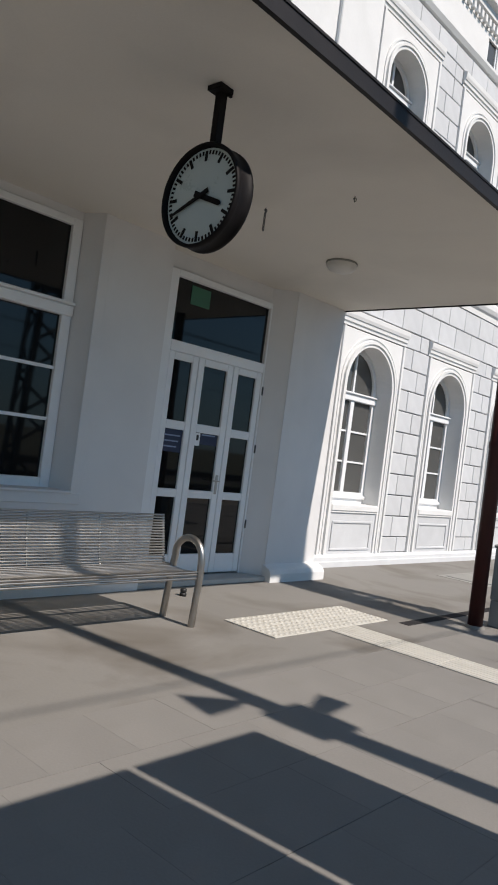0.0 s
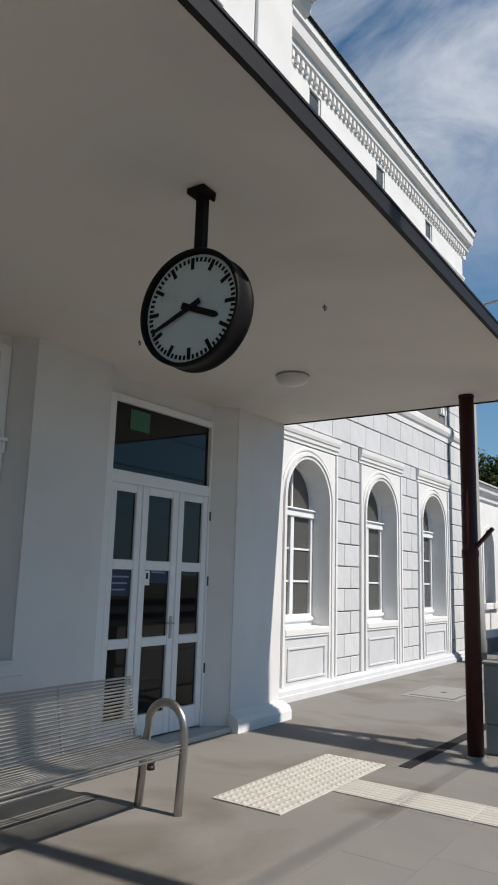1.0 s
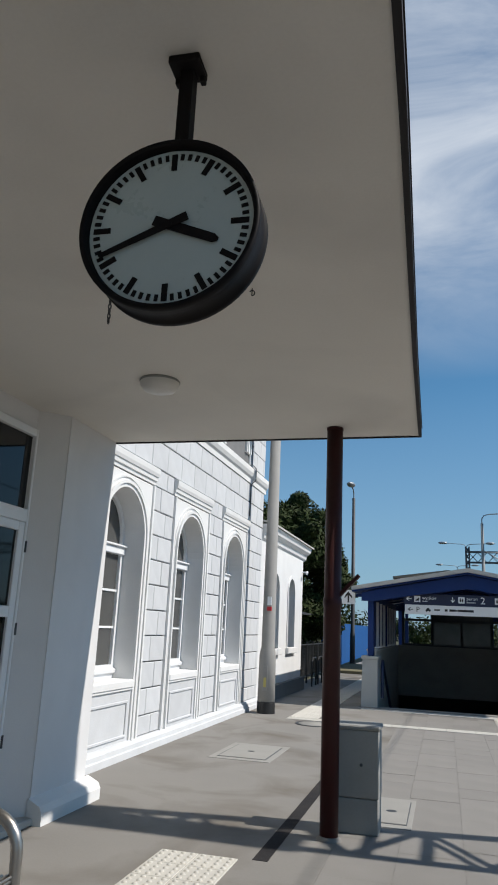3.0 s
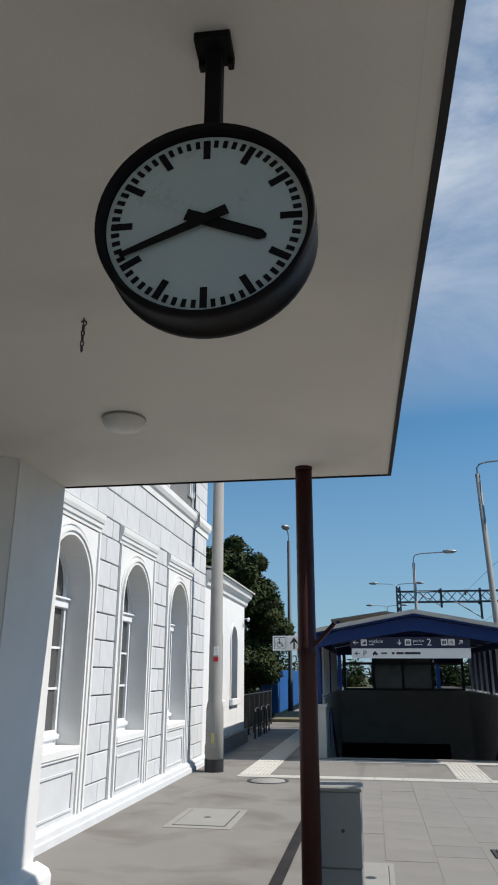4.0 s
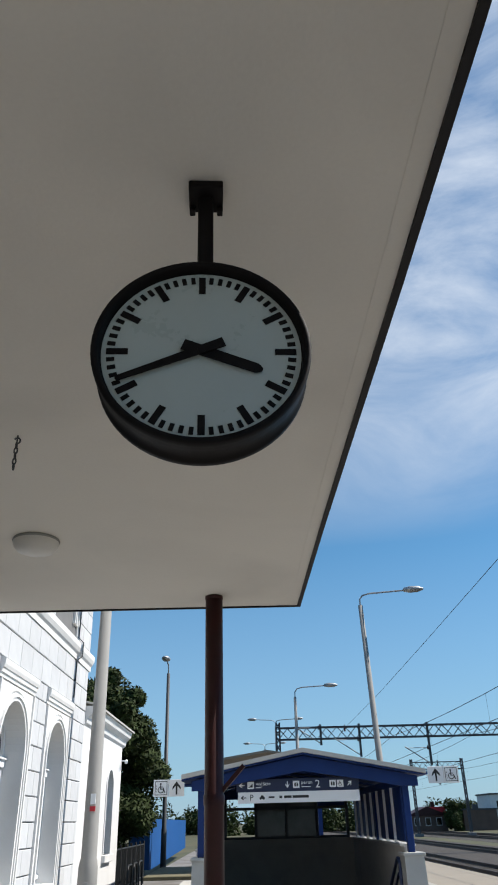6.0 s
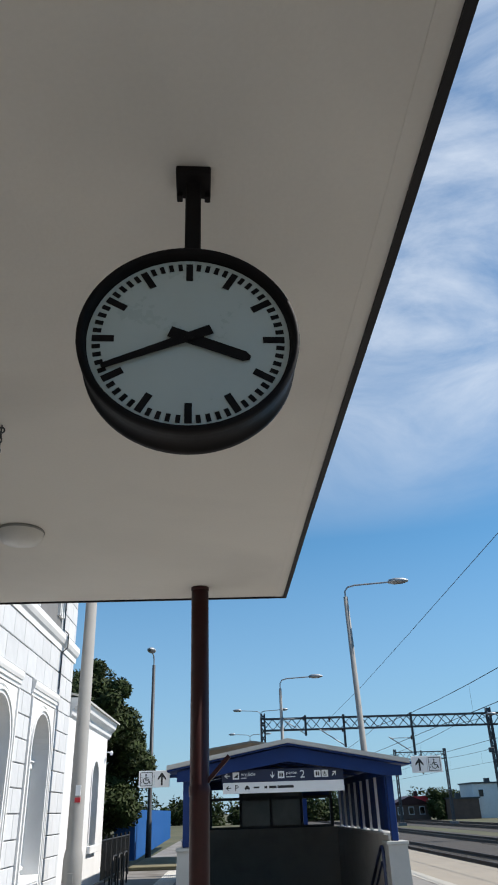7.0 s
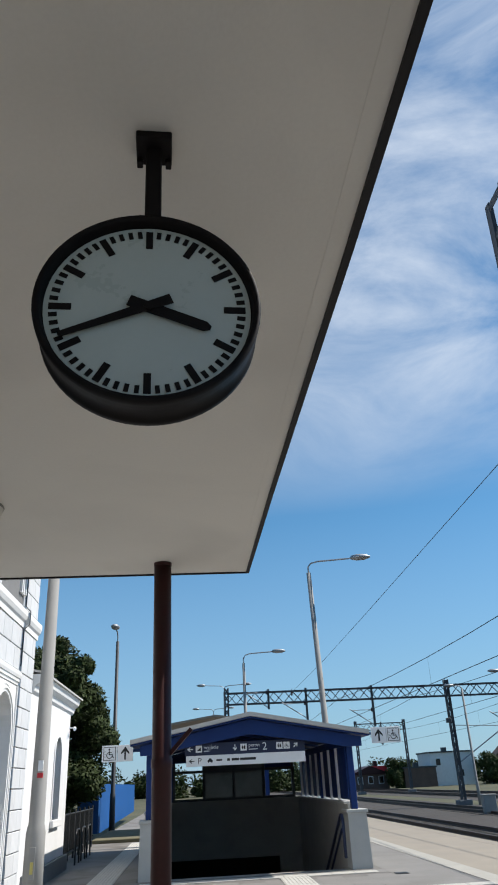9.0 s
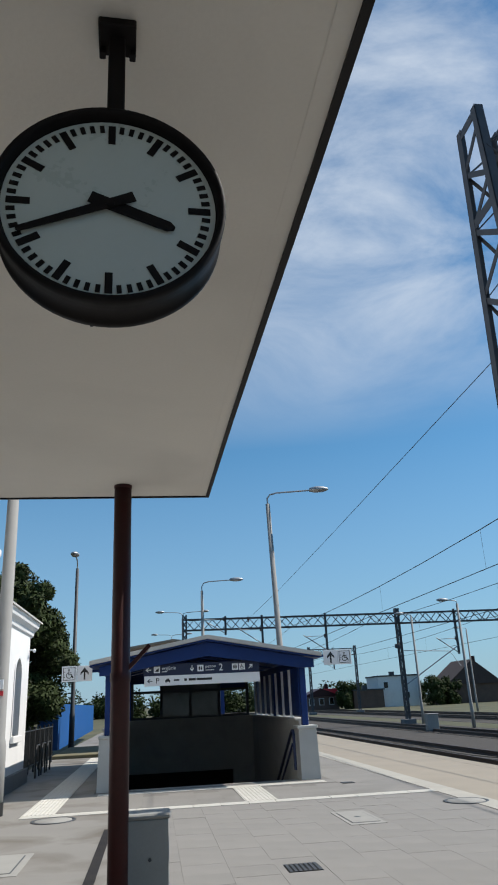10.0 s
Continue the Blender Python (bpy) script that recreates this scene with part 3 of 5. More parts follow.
m = Mesh().box((x - 0.02, Y_CORNER + 0.002, 8.95), (x + 0.03, BAYS[0] - 0.2, 9.5)).box((x - 0.02, BAYS[2] + 0.2, 8.95), (x + 0.03, Y_END + 0.03, 9.5))
for a, b in zip(BAYS, BAYS[1:]):
    m.box((x - 0.02, a + 0.2, 8.95), (x + 0.03, b - 0.2, 9.5))
for c in BAYS:
    m.box((x - 0.02, c - 0.2, 8.95), (x + 0.03, c + 0.2, 9.0)).box((x - 0.02, c - 0.2, 9.42), (x + 0.03, c + 0.2, 9.5))
m.prism([(x - 0.02, 8.80), (x + 0.04, 8.83), (x + 0.08, 8.90), (x + 0.08, 8.95), (x - 0.02, 8.95)], 1, Y_CORNER + 0.002, Y_END + 0.06)
structure("trim_frieze", m, WHITE_STONE, "white frieze band with small attic openings", "trim")
for i, c in enumerate(BAYS):
    w = thing("window_%d" % (i + 9), "small square attic window in the frieze", "window", "attic windows", "structure")
    part("window_frame", Mesh().box((x - 0.015, c - 0.19, 9.0), (x + 0.01, c - 0.15, 9.42)).box((x - 0.015, c + 0.15, 9.0), (x + 0.01, c + 0.19, 9.42)).box((x - 0.015, c - 0.15, 9.0), (x + 0.01, c + 0.15, 9.03)), FRAME_WHITE, w)
    # paler grey here paints in the sky reflection on the attic glass
    part("pane", Mesh().box((x - 0.018, c - 0.15, 9.03), (x - 0.008, c + 0.15, 9.42)), BLIND_SKY_PANE, w)
m = Mesh().prism([(x - 0.02, 9.5), (x + 0.04, 9.5), (x + 0.05, 9.66), (x + 0.12, 9.69), (x + 0.13, 9.80), (x + 0.22, 9.84), (x + 0.24, 10.02), (x + 0.28, 10.06), (x + 0.28, 10.20), (x - 0.02, 10.22)], 1, Y_CORNER + 0.002, Y_END + 0.28)
cornice = structure("trim_cornice", m, WHITE_STONE, "white projecting main cornice", "trim")
dent = Mesh().box((0, -0.04, -0.065), (0.06, 0.04, 0.065), 0.008).data("dentil", WHITE_STONE)
for i in range(60):
    ob = new("dentil", dent)
    ob.location = (x + 0.045, Y_CORNER + 0.12 + i * 0.15, 9.585)
    ob.parent = cornice
structure("roof_edge", Mesh().prism([(x + 0.31, 10.20), (x + 0.33, 10.22), (x + 0.31, 10.26), (-9.7, 10.5), (-9.7, 10.225), (x - 0.02, 10.225)], 1, Y_CORNER + 0.002, Y_END + 0.32), FASCIA, "dark metal roof edge over the cornice", "roof")

lc = thing("conductor", "thin dark lightning conductor fixed to the stone wall", "cable")
part("cable", Mesh().tube([(x + 0.03, 16.68, 3.9), (x + 0.03, 16.68, 4.58), (x + 0.13, 16.68, 4.66), (x + 0.13, 16.68, 4.92), (x + 0.03, 16.68, 5.02), (x + 0.03, 16.68, 8.8)], 0.011, 6), DARK_STEEL, lc)
for z in (4.2, 5.4, 6.6, 7.8):
    part("clip", Mesh().box((x, 16.66, z), (x + 0.045, 16.70, z + 0.03)), DARK_STEEL, lc)

# middle block above the canopy
m = Mesh().prism([(X_WALL, 9.55), (X_WALL + 0.08, 9.6), (X_WALL + 0.1, 9.75), (X_WALL + 0.3, 9.82), (X_WALL + 0.42, 10.0), (X_WALL, 10.05)], 1, 2, Y_CORNER + 0.35)
m.box((X_WALL, 8.05, 4.2), (X_WALL + 0.06, 8.85, 9.55), 0.01).box((X_WALL, 7.15, 5.2), (X_WALL + 0.05, 7.3, 8.2)).box((X_WALL, 5.0, 5.2), (X_WALL + 0.05, 5.15, 8.2)).box((X_WALL, 5.0, 8.2), (X_WALL + 0.09, 7.3, 8.4), 0.01)
structure("trim_middle", m, WHITE_STONE, "white pilaster strips and cornice of the middle block", "trim")
w = thing("window_12", "white upper window of the middle block", "window", "", "structure")
part("window_frame", Mesh().box((-8.8, 5.4, 5.7), (-8.72, 5.48, 8.0)).box((-8.8, 6.82, 5.7), (-8.72, 6.9, 8.0)).box((-8.8, 6.1, 5.7), (-8.72, 6.2, 8.0)).box((-8.8, 5.48, 7.1), (-8.72, 6.82, 7.2)), FRAME_WHITE, w)
part("pane", Mesh().box((-8.77, 5.48, 5.7), (-8.76, 6.82, 8.0)), PANE, w)

# plinth blocks and cove under the canopy
m = Mesh()
for y0, y1, o in ((-12, D0 + 0.02, 0.075), (D1 - 0.02, Y_CORNER + 0.07, 0.14)):
    m.prism([(X_WALL, 0), (X_WALL + o, 0), (X_WALL + o, 0.10), (X_WALL + o * 0.8, 0.15), (X_WALL, 0.20)], 1, y0, y1)
m.prism([(Y_CORNER, 0), (Y_CORNER + 0.075, 0), (Y_CORNER + 0.075, 0.10), (Y_CORNER + 0.05, 0.15), (Y_CORNER, 0.19)], 0, X_WALL - 0.55, X_WALL)
structure("baseboard", m, WHITE_STONE, "white plinth along the foot of the wall", "baseboard")
m = Mesh()
for y0, y1 in ((W0 - 0.11, W0), (W1, W1 + 0.11)):
    m.box((X_WALL, y0, 0.83), (X_WALL + 0.015, y1, Z_CEIL), 0.004)
m.box((X_WALL, W0 - 0.11, 0.82), (X_WALL + 0.02, W1 + 0.11, 0.925), 0.006)
# raised strip shaped in place of the light caught on the rounded door corner
for y0, y1 in ((D1, D1 + 0.06),):
    m.box((X_WALL, y0, 0.19), (X_WALL + 0.012, y1, Z_CEIL), 0.004)
structure("trim_openings", m, PLASTER, "flat white bands round the window and a thin band for the lit door corner", "trim")
structure("floor_threshold", Mesh().box((-9.0, D0, 0), (X_WALL + 0.06, D1, 0.06), 0.01), PIER, "pale worn doorstep", "floor")

# large window beside the door
w = thing("window_13", "large white multi-pane window with dark glass", "window", "", "structure")
wx = -8.72
m = Mesh()
for a, b in (((W0, 0.92), (W0 + 0.08, ZN)), ((W1 - 0.20, 0.92), (W1 - 0.10, ZN)), ((W0 + 0.08, ZN - 0.07), (W1 - 0.20, ZN)), ((W0 + 0.08, 0.92), (W1 - 0.20, 1.03)), ((3.98, 1.03), (4.10, 2.52))):
    m.box((wx - 0.04, a[0], a[1]), (wx + 0.04, b[0], b[1]), 0.006)
wf = part("window_frame", m, FRAME_WHITE, w)
part("transom", Mesh().box((wx - 0.04, W0, 2.52), (wx + 0.07, W1 - 0.10, 2.62), 0.01).box((wx - 0.04, W0, 2.62), (wx + 0.1, W1 - 0.10, 2.65), 0.008), FRAME_WHITE, wf)
for z in (1.55, 2.02):
    part("glazing_bar", Mesh().box((wx - 0.02, W0 + 0.08, z), (wx + 0.02, W1 - 0.20, z + 0.03)), FRAME_WHITE, wf)
for z0, z1 in ((1.03, 1.55), (1.58, 2.02), (2.05, 2.52)):
    for y0, y1 in ((W0 + 0.08, 3.98), (4.10, W1 - 0.20)):
        part("pane", Mesh().box((wx - 0.006, y0, z0), (wx, y1, z1)), PANE, w)
part("pane", Mesh().box((wx - 0.006, W0 + 0.08, 2.65), (wx, W1 - 0.20, ZN - 0.07)), PANE, w)
part("window_sill", Mesh().box((-8.76, W0, 0.92), (X_WALL + 0.05, W1, 0.945), 0.006), PLASTER, w)

# three-leaf door with its fanlight
door = thing("door_1", "white three-part glazed door with a fanlight, closed", "door", "", "structure")
dx = -8.70
F0, F1 = D0 + 0.1, 7.76
LEAF_Y = (6.255, 6.69, 7.24, 7.73)
m = Mesh()
for a, b in (((F0, 0.06), (LEAF_Y[0], 3.31)), ((LEAF_Y[3], 0.06), (F1, 3.31)), ((LEAF_Y[0], 3.24), (LEAF_Y[3], 3.31)), ((LEAF_Y[0], 2.46), (LEAF_Y[3], 2.575))):
    m.box((dx - 0.05, a[0], a[1]), (dx + 0.03, b[0], b[1]), 0.006)
part("door_frame", m, FRAME_WHITE, door)
part("pane", Mesh().box((dx - 0.02, LEAF_Y[0], 2.575), (dx - 0.014, LEAF_Y[3], 3.24)), PANE, door, "fanlight pane")
part("exit_sign", Mesh().box((dx - 0.012, 6.48, 3.0), (dx - 0.006, 6.76, 3.2)), mat("green_exit_sign", (0.03, 0.12, 0.07), 0.5, vary=0.1, bump=0.0), door, "dull green exit sign")
for i in range(3):
    y0, y1 = LEAF_Y[i] + 0.004, LEAF_Y[i + 1] - 0.004
    st_w = (0.08, 0.09, 0.085)[i]
    m = Mesh()
    rails = ((0.08, 0.30), (0.92, 1.01), (1.645, 1.74), (2.38, 2.46))
    for s0, s1 in ((y0, y0 + st_w), (y1 - st_w, y1)):
        m.box((dx - 0.03, s0, 0.08), (dx + 0.02, s1, 2.458), 0.006)
    for z0, z1 in rails:
        m.box((dx - 0.03, y0 + st_w, z0), (dx + 0.018, y1 - st_w, z1 - 0.002), 0.005)
    leaf = part("leaf", m, FRAME_WHITE, door)
    for (za, zb) in ((0.30, 0.92), (1.01, 1.645), (1.74, 2.38)):
        part("pane", Mesh().box((dx - 0.012, y0 + st_w, za), (dx - 0.006, y1 - st_w, zb)), PANE, leaf)
    if i == 0:
        st = part("notice", Mesh().box((dx - 0.005, y0 + 0.08, 1.40), (dx - 0.002, y1 - 0.08, 1.64)), NAVY, leaf, "dark blue notice")
        for k in range(3):
            part("print_bar", Mesh().box((dx - 0.002, y0 + 0.1, 1.57 - k * 0.06), (dx - 0.001, y1 - 0.11 - 0.02 * k, 1.585 - k * 0.06)), FADED, st)
    if i == 1:
        part("notice", Mesh().box((dx - 0.005, y0 + 0.105, 1.50), (dx - 0.002, y0 + 0.175, 1.64)), SIGN_WHITE, leaf, "white opening-hours notice")
        part("print_bar", Mesh().box((dx - 0.002, y0 + 0.12, 1.56), (dx - 0.001, y0 + 0.155, 1.62)), INK, leaf)
        st = part("notice", Mesh().box((dx - 0.005, y0 + 0.18, 1.52), (dx - 0.002, y1 - 0.10, 1.64)), NAVY, leaf, "dark blue notice")
        part("print_bar", Mesh().box((dx - 0.002, y0 + 0.2, 1.62), (dx - 0.001, y1 - 0.14, 1.635)), FADED, st)
        hd = part("door_handle", Mesh().box((dx + 0.02, y1 - 0.07, 0.98), (dx + 0.028, y1 - 0.03, 1.2), 0.003).tube([(dx + 0.028, y1 - 0.05, 1.13), (dx + 0.07, y1 - 0.05, 1.13), (dx + 0.07, y1 - 0.17, 1.135)], 0.009, 8), STEEL, leaf, "metal lever handle")
for z in (0.6, 1.5, 2.2):
    part("hinge", Mesh().tube([(dx + 0.03, F1 - 0.005, z), (dx + 0.03, F1 - 0.005, z + 0.1)], 0.012, 8), DARK_STEEL, door)
# backing wall behind the panes; its dark colour stands for indoor shade
structure("wall_room", Mesh().box((-10.6, -4, 0), (-10.5, Y_CORNER - 0.4, 4.0)), UNLIT_DARK, "inner wall of the waiting room, coloured dark as if unlit", "wall")


# ---- under the canopy ----
CY = 4.016
clock = thing("clock", "round black station clock with a white dial showing twenty to four", "clock", at=(-5.931, CY, 2.871), turn=2.2)
part("case", Mesh().lathe([(0.272, 0.010), (0.275, -0.014), (0.279, -0.019), (0.290, -0.020), (0.294, -0.014), (0.294, 0.012), (0.290, 0.016), (0.290, 0.088), (0.294, 0.092), (0.294, 0.112), (0.285, 0.120), (0.0, 0.120)], 64, axis=1), BLACK, clock)
dial = part("dial", Mesh().lathe([(0.0, 0.012), (0.270, 0.012)], 64, axis=1), DIAL, clock, "pale opal dial with bar marks")
for i in range(60):
    a = 2 * math.pi * i / 60
    long_ = i % 5 == 0
    r0, r1, w = (0.198, 0.256, 0.0095) if long_ else (0.234, 0.256, 0.006)
    d, s = Vector((math.sin(a), 0, math.cos(a))), Vector((math.cos(a), 0, -math.sin(a)))
    pts = [d * r0 - s * w, d * r1 - s * w, d * r1 + s * w, d * r0 + s * w]
    part("hour_mark" if long_ else "minute_mark", Mesh().add([(p.x, 0.0115, p.z) for p in pts] + [(p.x, 0.009, p.z) for p in pts], [(0, 1, 2, 3), (7, 6, 5, 4), (0, 4, 5, 1), (1, 5, 6, 2), (2, 6, 7, 3), (3, 7, 4, 0)]), BLACK, dial)


def pointer(name, angle, length, tail, w0, w1, y, tip):
    d, s = Vector((math.sin(angle), 0, math.cos(angle))), Vector((math.cos(angle), 0, -math.sin(angle)))
    pts = [-d * tail - s * w0, d * (length - tip) - s * w1, d * length - s * w1 * 0.35, d * length + s * w1 * 0.35, d * (length - tip) + s * w1, -d * tail + s * w0]
    n = len(pts)
    part(name, Mesh().add([(p.x, y, p.z) for p in pts] + [(p.x, y - 0.003, p.z) for p in pts], [tuple(range(n)), tuple(range(2 * n - 1, n - 1, -1))] + [(i, (i + 1) % n, n + (i + 1) % n, n + i) for i in range(n)]), BLACK, clock)


pointer("hour_pointer", 2 * math.pi * (3.71 / 12), 0.174, 0.055, 0.017, 0.015, 0.005, 0.016)
pointer("minute_pointer", 2 * math.pi * (41.2 / 60), 0.245, 0.065, 0.015, 0.008, 0.0, 0.006)
part("hub", Mesh().tube([(0, 0.012, 0), (0, -0.005, 0)], 0.012, 16), BLACK, clock)
part("stem", Mesh().box((-0.016, 0.03, 0.28), (0.031, 0.085, 0.605), 0.004), BLACK, clock)
part("ceiling_plate", Mesh().box((-0.045, -0.010, 0.598), (0.061, 0.098, 0.629), 0.004).box((-0.044, 0.066, 0.58), (-0.026, 0.095, 0.60), 0.003).box((0.042, 0.066, 0.58), (0.06, 0.095, 0.60), 0.003), BLACK, clock)

post = thing("canopy_post", "dark oxide-red round steel post carrying the canopy", "post", at=(-6.085, 8.62, 0))
part("shaft", Mesh().lathe([(0.0, 0.0), (0.077, 0.0), (0.077, 1.86), (0.083, 1.87), (0.083, 1.93), (0.076, 1.94), (0.074, 3.5), (0.0, 3.5)], 28), OXIDE, post)
part("cap_plate", Mesh().lathe([(0.074, 3.47), (0.078, 3.475), (0.078, 3.499), (0, 3.499)], 24), OXIDE, post)
part("bracket", Mesh().bar((0.06, -0.01, 1.96), (0.235, -0.03, 2.14), 0.045, 0.03), OXIDE, post, "short slanting flag bracket")
part("base_ring", Mesh().lathe([(0.077, 0.03), (0.1, 0.012), (0.105, 0.0)], 24), CONCRETE, post)

cab = thing("cable_cabinet", "grey concrete cable cabinet standing behind the post", "cabinet", at=(-5.88, 9.0, 0))
part("plinth", Mesh().box((-0.18, -0.13, 0), (0.175, 0.14, 0.28), 0.008), CABINET, cab)
part("body", Mesh().box((-0.185, -0.14, 0.286), (0.18, 0.15, 0.83), 0.008), CABINET, cab)
part("lid", Mesh().box((-0.2, -0.155, 0.832), (0.195, 0.165, 0.87), 0.012), CABINET, cab)
part("lock", Mesh().tube([(0.03, -0.14, 0.55), (0.03, -0.15, 0.55)], 0.014, 10), DARK_STEEL, cab)

for i, (x, y) in enumerate(((-7.25, 7.12), (-7.22, 1.2))):
    la = thing("ceiling_light", "round frosted bowl ceiling light, switched off", "ceiling light", "canopy lights", at=(x, y, Z_CEIL))
    # base is grey, not white, to put the shading round the bowl into colour
    part("base", Mesh().lathe([(0.0, 0.0), (0.155, 0.0), (0.16, -0.012), (0.156, -0.02)], 32), CABINET, la)
    part("bowl", Mesh().lathe([(0.155, -0.018), (0.148, -0.05), (0.124, -0.08), (0.078, -0.098), (0.0, -0.105)], 32), LAMP_GLASS, la)

for x, y, n in ((-6.955, 5.62, 5), (-6.13, 5.70, 1), (-7.81, 5.62, 1)):
    hk = thing("ceiling_hook", "small dark iron hook with a hanging chain" if n > 1 else "small dark iron hook in the soffit", "hook", "canopy hooks", at=(x, y, Z_CEIL))
    ring = [(0.016 * math.sin(a), 0, -0.03 - 0.016 * math.cos(a)) for a in [math.pi * k / 6 for k in range(-3, 9)]]
    part("hook", Mesh().tube([(0, 0, 0), (0, 0, -0.016)] + ring[3:], 0.0045 if n > 1 else 0.0035, 6), DARK_STEEL, hk)
    for k in range(n if n > 1 else 0):
        z = -0.055 - 0.03 * k
        loop = [(0.008 * math.cos(a) * (k % 2), 0.008 * math.cos(a) * (1 - k % 2), z + 0.018 * math.sin(a)) for a in [2 * math.pi * q / 10 for q in range(11)]]
        part("link", Mesh().tube(loop, 0.0042, 5), DARK_STEEL, hk)

# bench of round stainless bars
bench = thing("bench", "stainless steel bar bench with looped armrests beside the door", "bench", at=(0, 0, 0))
BY0, BY1 = 3.05, 5.6
for y in (BY0, BY1):
    lo = [(-7.17, y, 0), (-7.14, y, 0.42), (-7.145, y, 0.56)]
    lo += [(-7.31 + 0.165 * math.cos(a), y, 0.56 + 0.16 * math.sin(a)) for a in [math.pi * k / 12 for k in range(1, 12)]]
    lo += [(-7.47, y, 0.54), (-7.495, y, 0.42), (-7.535, y, 0)]
    part("leg_loop", Mesh().tube(lo, 0.030, 14), STEEL, bench)
for y in (BY0 + 0.02, 3.6, 4.25, 4.9, BY1 - 0.03):
    part("rib", Mesh().tube([(-7.16, y, 0.435), (-7.4, y, 0.42), (-7.56, y, 0.43), (-7.59, y, 0.5), (-7.66, y, 0.85)], 0.009, 8), STEEL, bench)
for k in range(13):
    x = -7.145 - k * 0.033
    part("seat_bar", Mesh().tube([(x, BY0 + 0.01, 0.462 - 0.022 * math.sin(math.pi * k / 12)), (x, BY1 + 0.0, 0.462 - 0.022 * math.sin(math.pi * k / 12))], 0.0085, 8), STEEL, bench)
for k in range(18):
    f = k / 17
    part("back_bar", Mesh().tube([(-7.575 - 0.085 * f, BY0 + 0.02, 0.475 + 0.385 * f), (-7.575 - 0.085 * f, BY1 - 0.02, 0.475 + 0.385 * f)], 0.0082, 8), STEEL, bench)
for z in (0.39, 0.42):
    part("front_rail", Mesh().tube([(-7.15, BY0, z + 0.02), (-7.15, BY1, z + 0.02)], 0.010, 8), STEEL, bench)
part("stretcher", Mesh().tube([(-7.54, BY0, 0.36), (-7.54, BY1, 0.36)], 0.018, 10), STEEL, bench)

# tactile paving
tac = thing("tactile_field", "white tactile field of studded tiles before the door", "tactile paving", kind="structure")
stud = Mesh().box((-0.147, -0.144, 0), (0.147, 0.144, 0.012), 0.003)
for i in range(4):
    for j in range(4):
        stud.lathe([(0.021, 0.011), (0.016, 0.018), (0.0, 0.0195)], 8, ((i - 1.5) * 0.073, (j - 1.5) * 0.072, 0))
stud = stud.data("tile", TACTILE)
for i in range(2):
    for j in range(6):
        ob = new("tile", stud)
        ob.location, ob.parent = (-7.226 + 0.15 + i * 0.3, 6.052 + 0.146 + j * 0.2925, 0), tac


def ribbed(name, label, along_x, a0, a1, b0, b1, step, ribs, mat_=TACTILE):
    """A guiding strip of ribbed tiles; a runs along it, b across."""
    th = thing(name, label, "tactile paving", kind="structure")
    n = max(1, round((a1 - a0) / step))
    la, w = (a1 - a0) / n, b1 - b0
    m = Mesh()
    q = [(-la / 2 + 0.003, -w / 2, 0), (la / 2 - 0.003, w / 2, 0.008)]
    m.box(q[0], q[1])
    for k in range(ribs):
        c = -w / 2 + w * (k + 0.5) / ribs
        m.prism([(c - w / ribs * 0.32, 0.008), (c - w / ribs * 0.18, 0.014), (c + w / ribs * 0.18, 0.014), (c + w / ribs * 0.32, 0.008)], 0, -la / 2 + 0.01, la / 2 - 0.01)
    me = m.data("tile", mat_)
    for i in range(n):
        ob = new("tile", me)
        ob.matrix_world = pose(a0 + (i + 0.5) * la, (b0 + b1) / 2, 0) if along_x else pose((b0 + b1) / 2, a0 + (i + 0.5) * la, 0, 0, 0, 90)
        ob.parent = th
    return th


ribbed("guide_strip", "white ribbed guiding strip leading from the door field", True, -6.62, -0.78, 6.80, 7.22, 0.55, 7)
ribbed("guide_strip", "white ribbed guiding strip across the platform", True, -8.05, -0.78, 16.15, 16.45, 0.5, 5)
ribbed("guide_strip", "white ribbed guiding strip before the stairs", True, -6.95, -2.2, 18.75, 19.05, 0.5, 5)
ribbed("guide_strip", "white ribbed guiding patch between the two strips", False, 16.46, 18.74, -4.2, -3.62, 0.38, 8)
ribbed("guide_strip", "white ribbed guiding strip along the walkway", False, 16.46, 31.0, -8.05, -7.5, 0.5, 8)
structure("pavement_line", Mesh().box((-0.78, -12, -0.03), (-0.38, 60, 0.006)), LINE_PALE, "pale warning line along the platform", "pavement")
structure("pavement_patch", Mesh().box((-6.535, 7.86, -0.01), (-6.42, 14.45, 0.004)), ASPHALT, "dark asphalt repair strip in the platform", "pavement")


def manhole(x0, x1, y0, y1, label, frame_mat=COVER):
    mh = thing("manhole_cover", label, "manhole cover", at=((x0 + x1) / 2, (y0 + y1) / 2, 0))
    w, d = (x1 - x0) / 2, (y1 - y0) / 2
    part("surround", Mesh().box((-w, -d, -0.01), (w, d, 0.006), 0.002), frame_mat, mh)
    part("frame", Mesh().box((-w * 0.8, -d * 0.8, 0), (w * 0.8, d * 0.8, 0.009), 0.02), DARK_STEEL, mh)
    part("cover", Mesh().box((-w * 0.76, -d * 0.77, 0.001), (w * 0.76, d * 0.77, 0.013), 0.012), COVER, mh)
    part("lifting_eye", Mesh().lathe([(0.05, 0.0135), (0.03, 0.014), (0.0, 0.0141)], 12), DARK_STEEL, mh)
    return mh


